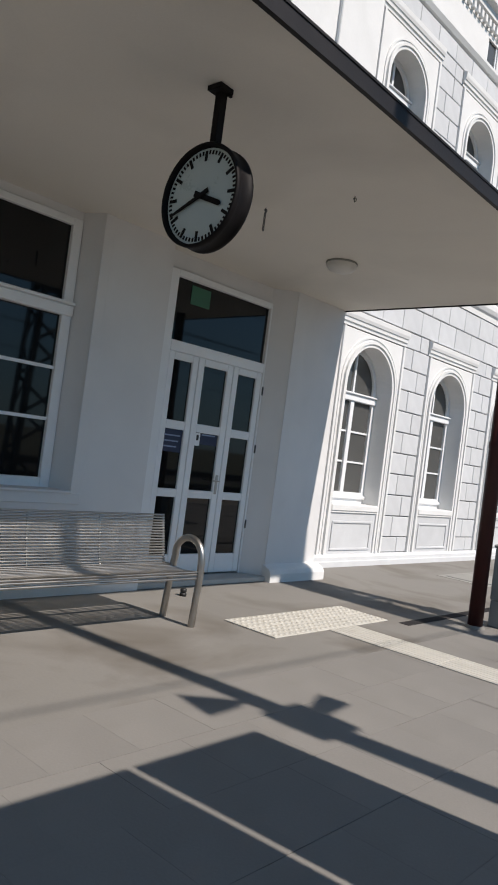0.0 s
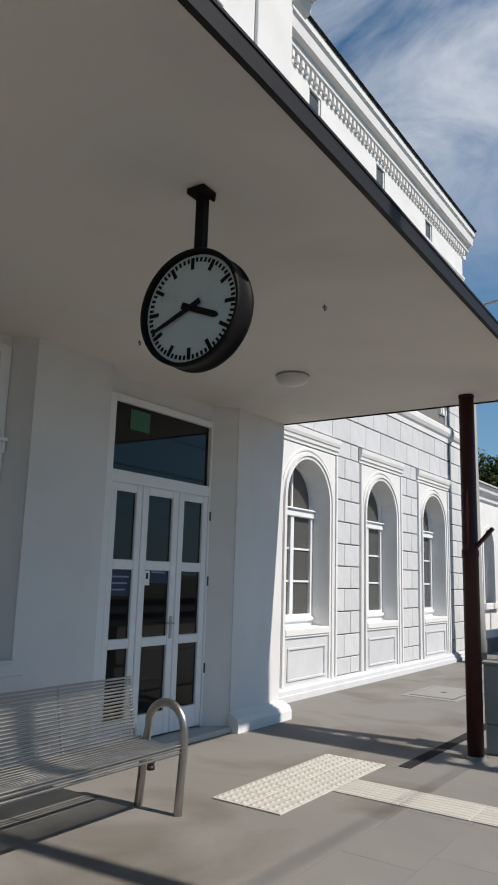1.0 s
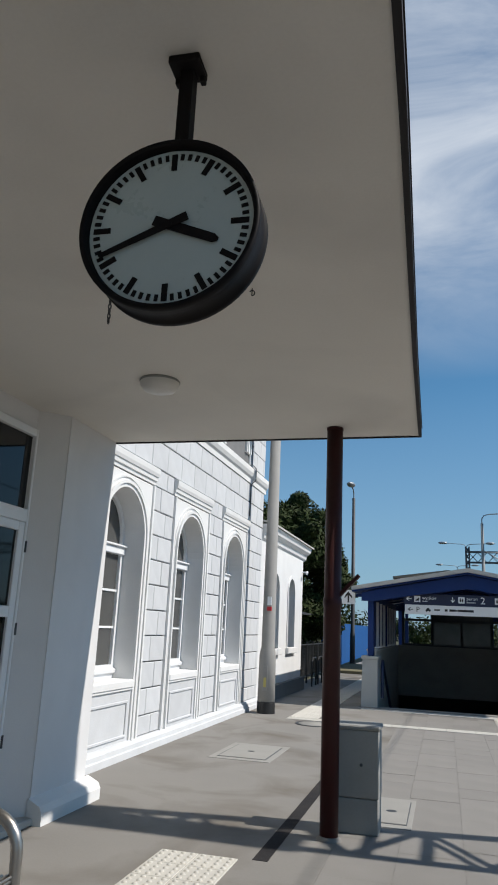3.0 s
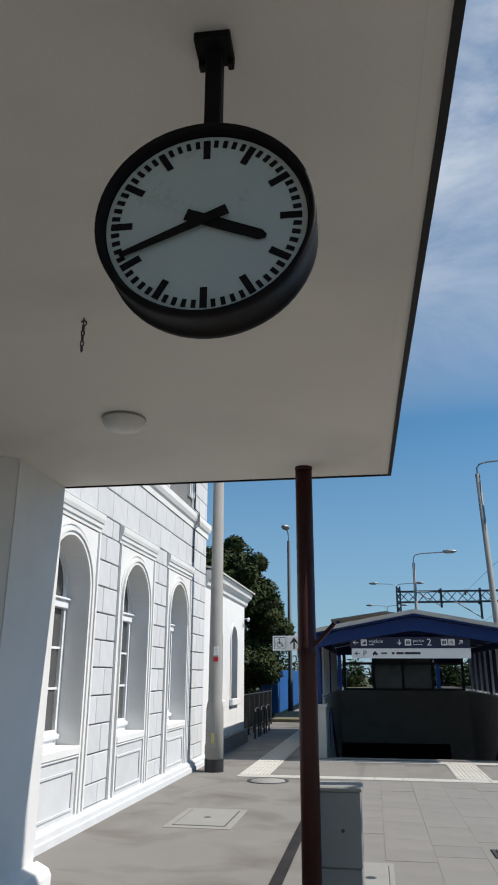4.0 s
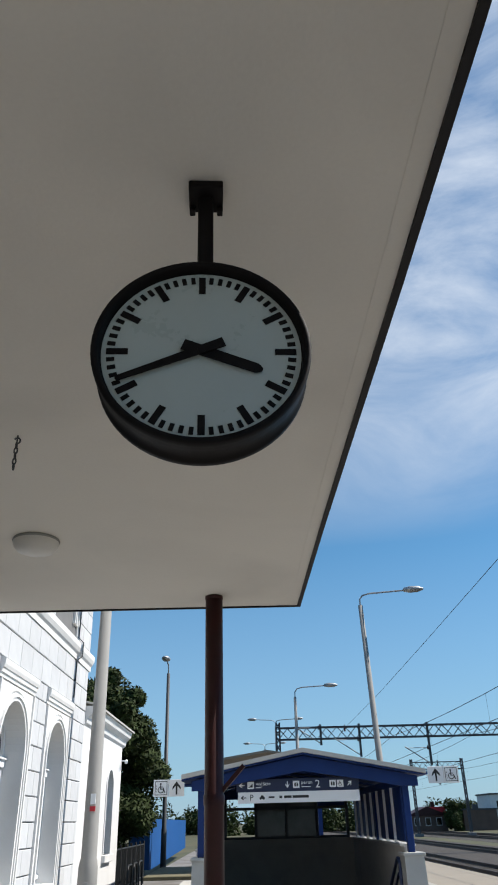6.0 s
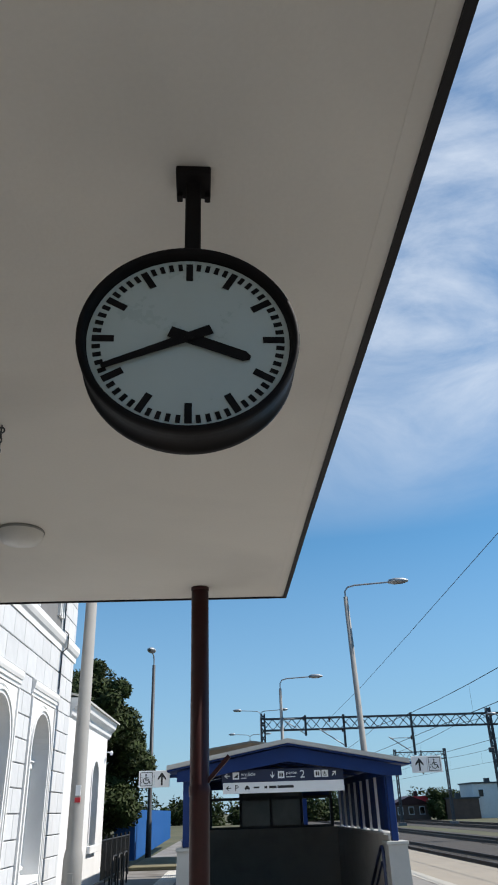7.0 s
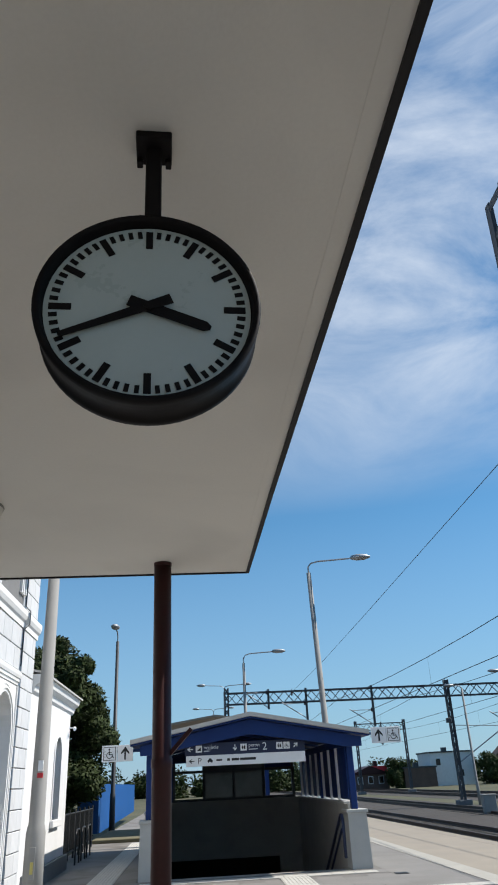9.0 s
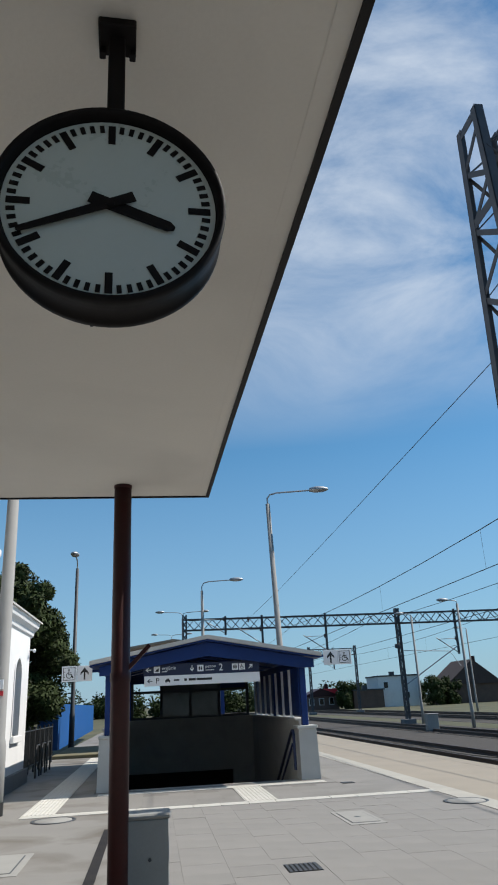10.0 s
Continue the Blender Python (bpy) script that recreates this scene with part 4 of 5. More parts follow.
manhole(-8.12, -7.30, 11.65, 12.95, "pale concrete rectangular manhole cover set in the platform")
manhole(-3.12, -2.6, 13.3, 14.55, "pale concrete manhole cover near the stairs")
manhole(-5.87, -5.45, 9.2, 10.38, "concrete manhole cover with a rusty frame beside the cabinet")
for x, y in ((-7.42, 15.72), (-0.82, 14.78)):
    mh = thing("manhole_cover", "round iron manhole cover in the platform", "manhole cover", at=(x, y, 0.002))
    part("rim", Mesh().lathe([(0.36, 0.0), (0.36, 0.008), (0.31, 0.008), (0.31, 0.002)], 32), DARK_STEEL, mh)
    part("cover", Mesh().lathe([(0.30, 0.002), (0.295, 0.01), (0.0, 0.01)], 32), COVER, mh)
for x0, x1, y0, y1 in ((-4.44, -4.08, 10.78, 11.15), (-1.98, -1.72, 18.25, 18.5)):
    gr = thing("drain_grate", "dark iron drain grate in the paving", "drain", at=((x0 + x1) / 2, (y0 + y1) / 2, 0))
    w, d = (x1 - x0) / 2, (y1 - y0) / 2
    part("sump", Mesh().box((-w, -d, -0.01), (w, d, 0.004)), ASPHALT, gr)
    for k in range(7):
        x = -w + 2 * w * (k + 0.5) / 7
        part("bar", Mesh().box((x - w / 12, -d, 0.002), (x + w / 12, d, 0.009)), DARK_STEEL, gr)


# ---- stair shelter ----
hut = thing("stair_shelter", "blue gabled stair shelter with pale piers over the underpass steps", "shelter")
XL0, XL1, XR0, XR1 = -6.98, -6.64, -2.60, -2.20
for x0, x1, s in ((XL0, XL1, -1), (XR0, XR1, 1)):
    part("pier", Mesh().prism([(x0 - 0.03 if s < 0 else x0, 0), (x1 + 0.03 if s > 0 else x1, 0), (x1, 1.04), (x0, 1.04)], 1, 19.42, 19.95).box((x0 - 0.03, 19.38, 1.04), (x1 + 0.03, 19.99, 1.105), 0.01), PIER, hut)
    part("parapet", Mesh().box((x0 + 0.06, 19.95, -1.2), (x1 - 0.06, 27.9, 1.2)), PIER, hut)
    inner = x1 - 0.06 if s < 0 else x0 + 0.06
    part("stairwell_wall", Mesh().box((inner, 19.5, -3.2), (inner - s * 0.03, 27.6, 1.21)), STAIR_WALL, hut)
    part("parapet_cap", Mesh().box((x0 + 0.03, 19.99, 1.2), (x1 - 0.03, 27.9, 1.25), 0.01), PIER, hut)
    cx = (x0 + x1) / 2
    for y in (19.6, 23.6, 27.5):
        part("column", Mesh().box((cx - 0.07, y, 1.105), (cx + 0.07, y + 0.16, 2.53), 0.01), BLUE, hut)
    part("eaves_beam", Mesh().box((cx - 0.08, 19.76, 2.37), (cx + 0.08, 27.5, 2.53), 0.008), BLUE, hut)
    for k in range(7):
        y = 20.0 + k * 1.06 + (0.22 if s > 0 else 0.0)
        part("side_panel", Mesh().box((cx - 0.012, y - 0.09, 1.29), (cx + 0.012, y + 0.90, 2.37), 0.006), BLUE, hut)
        # white colour gives the slats the brightness of sun coming through the gaps
        part("sunlit_slat", Mesh().box((cx - s * 0.07, y + 0.90, 1.25), (cx + s * 0.02, y + 0.935, 2.37)), SIGN_WHITE, hut, "metal slat coloured white for the sunlight between the panels")
part("back_wall", Mesh().box((-6.75, 27.6, -0.35), (-2.45, 27.9, 1.25)).box((-3.25, 27.6, -3.2), (-2.45, 27.9, -0.35)), STAIR_WALL, hut)
# tunnel box coloured dark, so the underpass shade is in its material
part("unlit_underpass_lining", Mesh().box((-7.0, 31.0, -3.2), (-2.3, 31.2, -0.2)).box((-7.0, 27.9, -0.35), (-2.3, 31.0, -0.2)).box((-7.0, 27.9, -3.2), (-6.8, 31.0, -0.35)).box((-2.5, 27.9, -3.2), (-2.3, 31.0, -0.35)), UNLIT_DARK, hut)
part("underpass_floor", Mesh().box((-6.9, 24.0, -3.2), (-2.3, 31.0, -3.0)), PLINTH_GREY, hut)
for k in range(18):
    part("step", Mesh().box((-6.69, 19.40 + k * 0.32, -3.1), (-2.52, 19.40 + (k + 1) * 0.32, -0.005 - k * 0.165)), STAIR_WALL, hut)
for x in (-6.55, -5.6, -4.65, -3.7, -2.75):
    part("glazing_post", Mesh().box((x, 27.65, 1.25), (x + 0.09, 27.75, 2.45)), DARK_STEEL, hut)
part("glazing_rail", Mesh().box((-6.55, 27.66, 2.05), (-2.7, 27.74, 2.13)).box((-6.55, 27.66, 1.25), (-2.7, 27.74, 1.32)), DARK_STEEL, hut)
HAZY = mat("smoky_wind_screen", (0.10, 0.105, 0.10), 0.12, vary=0.3, size=1.5, bump=0.0)
for x in (-5.51, -4.56):
    part("screen", Mesh().box((x, 27.69, 1.32), (x + 0.86, 27.70, 2.4)), HAZY, hut, "smoky glass screen")
part("screen", Mesh().box((-3.6, 27.69, 2.13), (-2.75, 27.70, 2.4)), BLUE, hut)
part("tympanum", Mesh().prism([(-7.0, 2.53), (-4.62, 2.98), (-2.17, 2.53), (-2.17, 2.34), (-2.5, 2.34), (-3.4, 2.5), (-4.62, 2.68), (-5.8, 2.5), (-6.7, 2.34), (-7.0, 2.34)], 1, 19.32, 19.42), BLUE, hut)
for a, b in (((-7.2, 2.53), (-4.62, 3.0)), ((-4.62, 3.0), (-2.04, 2.53))):
    part("roof_lining", Mesh().prism([a, b, (b[0], b[1] + 0.03), (a[0], a[1] + 0.03)], 1, 19.1, 28.2), BLUE, hut)
    part("roof", Mesh().prism([(a[0], a[1] + 0.034), (b[0], b[1] + 0.034), (b[0], b[1] + 0.12), (a[0], a[1] + 0.12)], 1, 19.02, 28.3), ROOF_SHEET, hut)
part("gable_panel", Mesh().prism([(-6.9, 2.36), (-2.3, 2.36), (-2.3, 2.5), (-4.62, 2.95), (-6.9, 2.5)], 1, 27.62, 27.68), BLUE, hut)
for y0, y1 in ((19.45, 27.5),):
    for k in range(5):
        y = 20.4 + k * 1.7
        part("rafter", Mesh().prism([(-7.0, 2.47), (-4.62, 2.91), (-2.2, 2.47), (-2.2, 2.515), (-4.62, 2.985), (-7.0, 2.515)], 1, y, y + 0.1), BLUE, hut)
for x, w in ((XR0 - 0.1, 1),):
    hr = [(x, 19.55, 0.2), (x, 19.55, 0.92), (x, 19.62, 1.0), (x, 19.75, 1.0), (x, 22.6, -0.48)]
    part("handrail", Mesh().tube(hr, 0.034, 10).tube([(x, 19.75, 0.72), (x, 22.6, -0.76)], 0.026, 8), NAVY, hut)
part("handrail", Mesh().tube([(XL1 + 0.1, 19.55, 0.2), (XL1 + 0.1, 19.55, 0.92), (XL1 + 0.1, 19.62, 1.0), (XL1 + 0.1, 22.6, -0.5)], 0.034, 10), NAVY, hut)


def arrow(parent, x, y, z, s, deg, material):
    """A printed arrow facing -y; deg 0 points to +x, 90 up."""
    pts = [(-0.5, -0.07), (0.15, -0.07), (-0.12, -0.34), (0.07, -0.34), (0.5, 0), (0.07, 0.34), (-0.12, 0.34), (0.15, 0.07), (-0.5, 0.07)]
    c, n = math.cos(radians(deg)), math.sin(radians(deg))
    part("arrow", Mesh().prism([(x + s * (c * a - n * b), z + s * (n * a + c * b)) for a, b in pts], 1, y - 0.002, y), material, parent)


def pictogram(parent, x, y, z, s, kind, ink):
    """Simple printed signs: a wheelchair, stairs, a lift, a car, a bus."""
    m = Mesh()
    def ring(cx, cz, r, w, a0, a1):
        o, i = arc(cx, cz, r, a0, a1, 16), arc(cx, cz, r - w, a0, a1, 16)
        for (p, q), (u, v) in zip(zip(o, o[1:]), zip(i, i[1:])):
            m.prism([p, q, v, u], 1, y - 0.002, y)
    def rect(x0, z0, x1, z1):
        m.box((x + s * x0, y - 0.002, z + s * z0), (x + s * x1, y, z + s * z1))
    if kind == "wheelchair":
        ring(x - 0.04 * s, z - 0.12 * s, 0.26 * s, 0.06 * s, 100, 390)
        rect(-0.1, -0.08, -0.02, 0.22)
        ring(x - 0.06 * s, z + 0.32 * s, 0.075 * s, 0.07 * s, 0, 360)
        rect(-0.1, -0.1, 0.2, -0.03)
        m.prism([(x + 0.14 * s, z - 0.06 * s), (x + 0.21 * s, z - 0.06 * s), (x + 0.34 * s, z - 0.34 * s), (x + 0.26 * s, z - 0.36 * s)], 1, y - 0.002, y)
        rect(-0.02, 0.06, 0.16, 0.12)
        for k in range(3):
            part("print_bar", Mesh().box((x - 0.42 * s, y - 0.002, z + s * (0.2 * k - 0.3)), (x - 0.38 * s, y, z + s * (0.2 * k - 0.2))), ink, parent)
    elif kind == "stairs":
        for k in range(4):
            rect(-0.35 + k * 0.17, -0.3, -0.18 + k * 0.17, -0.2 + k * 0.14)
    elif kind == "lift":
        rect(-0.3, -0.3, -0.05, 0.2), rect(0.05, -0.3, 0.3, 0.2), rect(-0.2, 0.24, -0.1, 0.36), rect(0.1, 0.24, 0.2, 0.36)
    elif kind == "car":
        m.prism([(x + s * a, z + s * b) for a, b in ((-0.4, -0.2), (0.4, -0.2), (0.4, 0.05), (0.25, 0.08), (0.16, 0.3), (-0.16, 0.3), (-0.25, 0.08), (-0.4, 0.05))], 1, y - 0.002, y)
        rect(-0.34, -0.32, -0.18, -0.2), rect(0.18, -0.32, 0.34, -0.2)
    else:
        rect(-0.45, -0.1, 0.45, 0.14)
    part("pictogram", m, ink, parent)


sg = thing("direction_sign", "navy and white platform direction sign hung under the shelter gable", "sign", at=(0.05, 0, 0.005))
SY = 19.50
board = part("navy_panel", Mesh().box((-6.1, SY, 2.30), (-3.46, SY + 0.06, 2.545), 0.004), NAVY, sg)
lower = part("white_panel", Mesh().box((-6.07, SY - 0.002, 2.08), (-3.46, SY + 0.058, 2.294), 0.004), SIGN_WHITE, sg)
for x in (-5.7, -3.9):
    part("hanger", Mesh().box((x, SY + 0.02, 2.545), (x + 0.04, SY + 0.05, 2.66)), DARK_STEEL, sg)
fy = SY - 0.001
arrow(board, -5.98, fy, 2.425, 0.13, 180, SIGN_WHITE)
sq = part("pictogram_tile", Mesh().box((-5.86, fy - 0.001, 2.355), (-5.72, fy + 0.001, 2.495)), SIGN_WHITE, board)
pictogram(sq, -5.79, fy - 0.0012, 2.425, 0.13, "stairs", INK)
words("lettering", "wyjście", 0.105, SIGN_WHITE, board, pose(-5.68, fy, 2.42, 90, 0, 0))
part("print_bar", Mesh().box((-5.68, fy - 0.002, 2.37), (-5.56, fy, 2.385)), SIGN_WHITE, board)
arrow(board, -5.0, fy, 2.425, 0.13, -90, SIGN_WHITE)
sq = part("pictogram_tile", Mesh().box((-4.88, fy - 0.001, 2.355), (-4.74, fy + 0.001, 2.495)), SIGN_WHITE, board)
pictogram(sq, -4.81, fy - 0.0012, 2.425, 0.13, "lift", INK)
words("lettering", "peron", 0.10, SIGN_WHITE, board, pose(-4.70, fy, 2.43, 90, 0, 0))
part("print_bar", Mesh().box((-4.70, fy - 0.002, 2.37), (-4.5, fy, 2.385)), SIGN_WHITE, board)
words("lettering", "2", 0.22, SIGN_WHITE, board, pose(-4.40, fy, 2.355, 90, 0, 0))
for x, k in ((-4.02, "lift"), (-3.86, "wheelchair")):
    sq = part("pictogram_tile", Mesh().box((x - 0.07, fy - 0.001, 2.355), (x + 0.07, fy + 0.001, 2.495)), SIGN_WHITE, board)
    pictogram(sq, x, fy - 0.0012, 2.425, 0.13, k, INK)
arrow(board, -3.66, fy, 2.425, 0.13, 45, SIGN_WHITE)
fy = SY - 0.003
arrow(lower, -5.95, fy, 2.187, 0.12, 180, INK)
words("lettering", "P", 0.17, INK, lower, pose(-5.82, fy, 2.13, 90, 0, 0))
pictogram(lower, -5.55, fy, 2.187, 0.14, "car", INK)
pictogram(lower, -5.35, fy, 2.187, 0.14, "bus", INK)
for a, b in ((-5.18, -5.12), (-5.08, -4.92), (-4.90, -4.55)):
    part("print_bar", Mesh().box((a, fy - 0.002, 2.165), (b, fy, 2.215)), INK, lower)

for x0, z0, first in ((-7.84, 2.26, True), (-1.86, 2.39, False)):
    s = thing("access_sign", "white step-free access sign with an arrow on a blue arm", "sign", "access signs")
    xa = x0 + 0.66 if first else x0
    xe = XL0 + 0.1 if first else XR1 - 0.1
    part("arm", Mesh().box((min(xa, xe), 19.66, z0 + 0.18), (max(xa, xe), 19.72, z0 + 0.24)), BLUE, s)
    for k in range(2):
        px = x0 + k * 0.335
        pan = part("panel", Mesh().box((px, 19.6, z0), (px + 0.325, 19.65, z0 + 0.33), 0.004), SIGN_WHITE, s)
        if (k == 0) == first:
            m = Mesh()
            for a, b, c, d in ((0.03, 0.03, 0.295, 0.042), (0.03, 0.288, 0.295, 0.30), (0.03, 0.03, 0.042, 0.30), (0.283, 0.03, 0.295, 0.30)):
                m.box((px + a, 19.598, z0 + b), (px + c, 19.599, z0 + d))
            part("border", m, INK, pan)
            pictogram(pan, px + 0.17, 19.5985, z0 + 0.165, 0.26, "wheelchair", INK)
        else:
            arrow(pan, px + 0.163, 19.5985, z0 + 0.165, 0.26, 90, INK)

# a second shelter further along
far = thing("shelter", "far platform shelter with a beige sheet roof", "shelter")
part("roof", Mesh().prism([(-7.2, 3.83), (-5.0, 4.14), (-2.8, 3.83), (-2.8, 3.91), (-5.0, 4.22), (-7.2, 3.91)], 1, 33.0, 39.0), SAND_SLAB, far)
for x in (-7.0, -3.1):
    for y in (33.3, 38.6):
        part("post", Mesh().box((x, y, 0), (x + 0.15, y + 0.15, 3.86)), BLUE, far)


# ---- lamp posts ----
def lamp_head(m, x, y, z, s):
    prof = [(0.0, 0), (0.10, 0.02), (0.16, 0.2), (0.15, 0.45), (0.06, 0.62), (0.0, 0.64)]
    k = len(m.v)
    m.lathe([(r, h - 0.1) for r, h in prof], 12, (0, 0, 0), axis=0)
    for i in range(k, len(m.v)):
        a, b, c = m.v[i]
        m.v[i] = (x + s * a * 1.25, y + b * 1.25, z + c * 0.75 + 0.02)


def lamp_post(x, y, h, arms, label, base=0.14, top=0.075, rise=0.7, black=True, sleeve=False, paint=POLE_GREY):
    lp = thing("street_lamp", label, "street lamp", "platform lamps", at=(x, y, 0))
    if sleeve:
        part("shaft", Mesh().lathe([(0, 0), (0.175, 0), (0.166, 1.1), (0.15, 1.2), (0.135, 1.25), (0.10, h), (0, h)], 24), POLE_GREY, lp)
    else:
        part("shaft", Mesh().lathe([(0, 0), (base, 0), (base * 0.94, 1.5), (base * 0.8, 1.55), (top, h), (0, h)], 16), paint, lp)
    if black:
        part("foot", Mesh().lathe([(base + 0.005 if not sleeve else 0.18, 0.0), (base + 0.005 if not sleeve else 0.18, 0.1), (base + 0.005 if not sleeve else 0.18, 0.21), (base + 0.004 if not sleeve else 0.179, 0.22)], 24), INK, lp, "black painted foot")
    for a in arms:
        s = 1 if a > 0 else -1
        cur = [(0, 0, h - 0.4), (0, 0, h + rise * 0.45), (s * 0.12, 0, h + rise * 0.75), (s * 0.4, 0, h + rise * 0.88), (a, 0, h + rise)]
        part("arm", Mesh().tube(cur, 0.032, 8), GALV, lp)
        m = Mesh()
        lamp_head(m, a, 0, h + rise, s)
        part("lamp_head", m, GALV, lp)
    return lp


p1 = lamp_post(-8.59, 16.78, 7.3, (1.05,), "tall pale concrete lamp post close to the stone wall", base=0.17, rise=0.46, sleeve=True)
part("sticker", Mesh().box((-0.015, -0.138, 2.08), (0.07, -0.10, 2.25)), SIGN_WHITE, p1, "white sticker")
part("sticker", Mesh().box((-0.02, -0.139, 1.97), (0.075, -0.10, 2.05)), RED, p1, "red sticker")
part("sticker", Mesh().box((-0.025, -0.182, 0.5), (0.025, -0.1775, 0.68)), mat("yellow_label", (0.5, 0.42, 0.12), 0.5, bump=0.0), p1, "small yellow warning label")
part("hatch", Mesh().box((-0.05, -0.178, 0.42), (0.05, -0.165, 0.9), 0.004), POLE_GREY, p1)
lamp_post(-9.52, 38.5, 8.2, (0.45,), "slim dark grey lamp post beside the blue hoarding", base=0.13, rise=0.55, paint=DARK_STEEL).rotation_euler.z = radians(-95)
leaning = lamp_post(-1.08, 29.5, 8.95, (1.85,), "tall pale lamp post with a curved arm, leaning a little", base=0.15, top=0.085, rise=0.5)
leaning.rotation_euler.y = radians(-1.7)
lamp_post(-2.98, 45.0, 7.9, (1.8,), "tall lamp post with a curved arm", rise=0.6)
lamp_post(-3.15, 70.0, 9.1, (-1.8, 1.8), "far lamp post with two arms", rise=0.6)
lamp_post(-3.6, 92.0, 9.1, (-1.8, 1.8), "far lamp post with two arms", rise=0.6)
lamp_post(14.75, 50.0, 7.9, (-0.75,), "slim lamp post between the tracks", base=0.12, rise=0.25, black=False).location.z = -0.6
lamp_post(15.2, 60.5, 8.2, (-0.75,), "slim lamp post between the tracks", base=0.12, rise=0.25, black=False).location.z = -0.6
lamp_post(30.6, 85.0, 9.0, (-0.9,), "slim lamp post beyond the tracks", base=0.12, rise=0.25, black=False).location.z = -0.6


# ---- railway ----
def lattice(m, a, b, w, d, n, chord=0.05, web=0.03, across=Vector((0, 1, 0))):
    """A four-chord lattice girder or mast from a to b; w in the plane of `across`, d square to it."""
    a, b = Vector(a), Vector(b)
    ax = (b - a).normalized()
    u = across.normalized() * w / 2
    v = ax.cross(across).normalized() * d / 2
    cs = [u + v, u - v, -u - v, -u + v]
    for c in cs:
        m.bar(a + c, b + c, chord)
    for f in range(4):
        c0, c1 = cs[f], cs[(f + 1) % 4]
        for i in range(n):
            p, q = a.lerp(b, i / n), a.lerp(b, (i + 1) / n)
            m.bar(p + (c0 if i % 2 else c1), q + (c1 if i % 2 else c0), web)
    return m


def gantry(y, x0, x1, z0, z1, masts, hangers, label):
    g = thing("catenary_gantry", label, "gantry", "overhead line gantries")
    n = int((x1 - x0) / 0.75)
    part("girder", lattice(Mesh(), (x0, y, (z0 + z1) / 2), (x1, y, (z0 + z1) / 2), 0.6, z1 - z0, n, 0.09, 0.055), MAST_GREY, g)
    for x in masts:
        part("mast", lattice(Mesh(), (x, y, -0.6), (x, y, z1 + 0.4), 0.30, 0.26, 18, 0.10, 0.08), MAST_GREY, g)
        part("footing", Mesh().box((x - 0.5, y - 0.5, -0.62), (x + 0.5, y + 0.5, -0.25), 0.03), PLINTH_GREY, g)
    for x, zb in hangers:
        part("drop_post", Mesh().bar((x, y - 0.1, z1 + 0.2), (x, y - 0.1, zb), 0.16), DARK_STEEL, g)
        part("cantilever", Mesh().tube([(x, y - 0.1, zb + 0.1), (x - 2.0, y - 0.6, zb + 1.3)], 0.04, 6).tube([(x, y - 0.1, zb + 1.25), (x - 1.8, y - 0.6, zb + 1.2)], 0.025, 6), GALV, g)
        part("insulator", Mesh().lathe([(0.03, 0), (0.09, 0.05), (0.04, 0.1), (0.09, 0.15), (0.04, 0.2), (0.09, 0.25), (0.03, 0.3)], 8, (x - 0.15, y - 0.14, zb + 1.1)), OXIDE, g)
    return g


gantry(62.0, -3.3, 30.0, 7.25, 8.08, (-3.3, 14.5, 30.0), ((0.0, 6.8), (3.0, 5.9), (8.3, 5.2), (19.5, 4.6)), "dark lattice gantry spanning the tracks")
gantry(112.0, 17.3, 24.4, 7.6, 8.5, (17.3, 24.4), ((21.0, 5.6),), "far lattice gantry over the tracks")
g = thing("cantilever_mast", "catenary mast with slanting cantilever arms", "mast", at=(14.5, 61.5, 0))
part("cantilever", Mesh().tube([(0.1, 0, 2.4), (4.6, -0.5, 5.2)], 0.045, 8).tube([(0.1, 0, 5.0), (3.8, -0.5, 4.8)], 0.03, 6).tube([(3.8, -0.5, 4.8), (4.6, -0.6, 3.6)], 0.02, 6), GALV, g)
part("floodlight", Mesh().box((-0.6, -0.3, 5.2), (-0.25, 0.1, 5.55), 0.04), DARK_STEEL, g)

# wires: straight runs with droppers
def wire_pair(name, x, zc, zm, label, y0=-20, y1=220):
    w = thing(name, label, "overhead wire", "overhead wires")
    spans = [-20, 14, 62, 112, 165, 220]
    ms, ct, dr = [], [], Mesh()
    for a, b in zip(spans, spans[1:]):
        for k in range(8):
            f = k / 8
            y = a + (b - a) * f
            sag = (zm - zc) * 0.285 * (4 * f * (1 - f))
            ms.append((x, y, zm - sag))
            ct.append((x, y, zc))
            if k and k % 2 == 0:
                dr.tube([(x, y, zc), (x, y, zm - sag)], 0.005, 4)
    part("messenger_wire", Mesh().tube(ms, 0.016, 6), WIRE, w)
    part("contact_wire", Mesh().tube(ct, 0.015, 6), WIRE, w)
    part("dropper", dr, WIRE, w)


wire_pair("catenary", 5.6, 5.6, 7.36, "contact and messenger wires over the near track")
wire_pair("catenary", 11.9, 5.6, 7.33, "contact and messenger wires over the second track")
wire_pair("catenary", 21.5, 5.6, 7.3, "contact and messenger wires over the far track")
fw = thing("feeder_wire", "single feeder wire high above the platform edge", "overhead wire", "overhead wires")
part("wire", Mesh().tube([(1.9, -20, 9.6), (1.9, 0, 9.15), (1.9, 17, 8.73), (1.9, 34, 8.32), (1.9, 46, 8.08), (1.9, 62, 8.0)], 0.011, 6), WIRE, fw)
part("insulator", Mesh().lathe([(0.03, 0), (0.10, 0.05), (0.04, 0.12), (0.10, 0.2), (0.04, 0.3), (0.02, 0.5)], 8, (1.9, 62, 7.75)), OXIDE, fw)

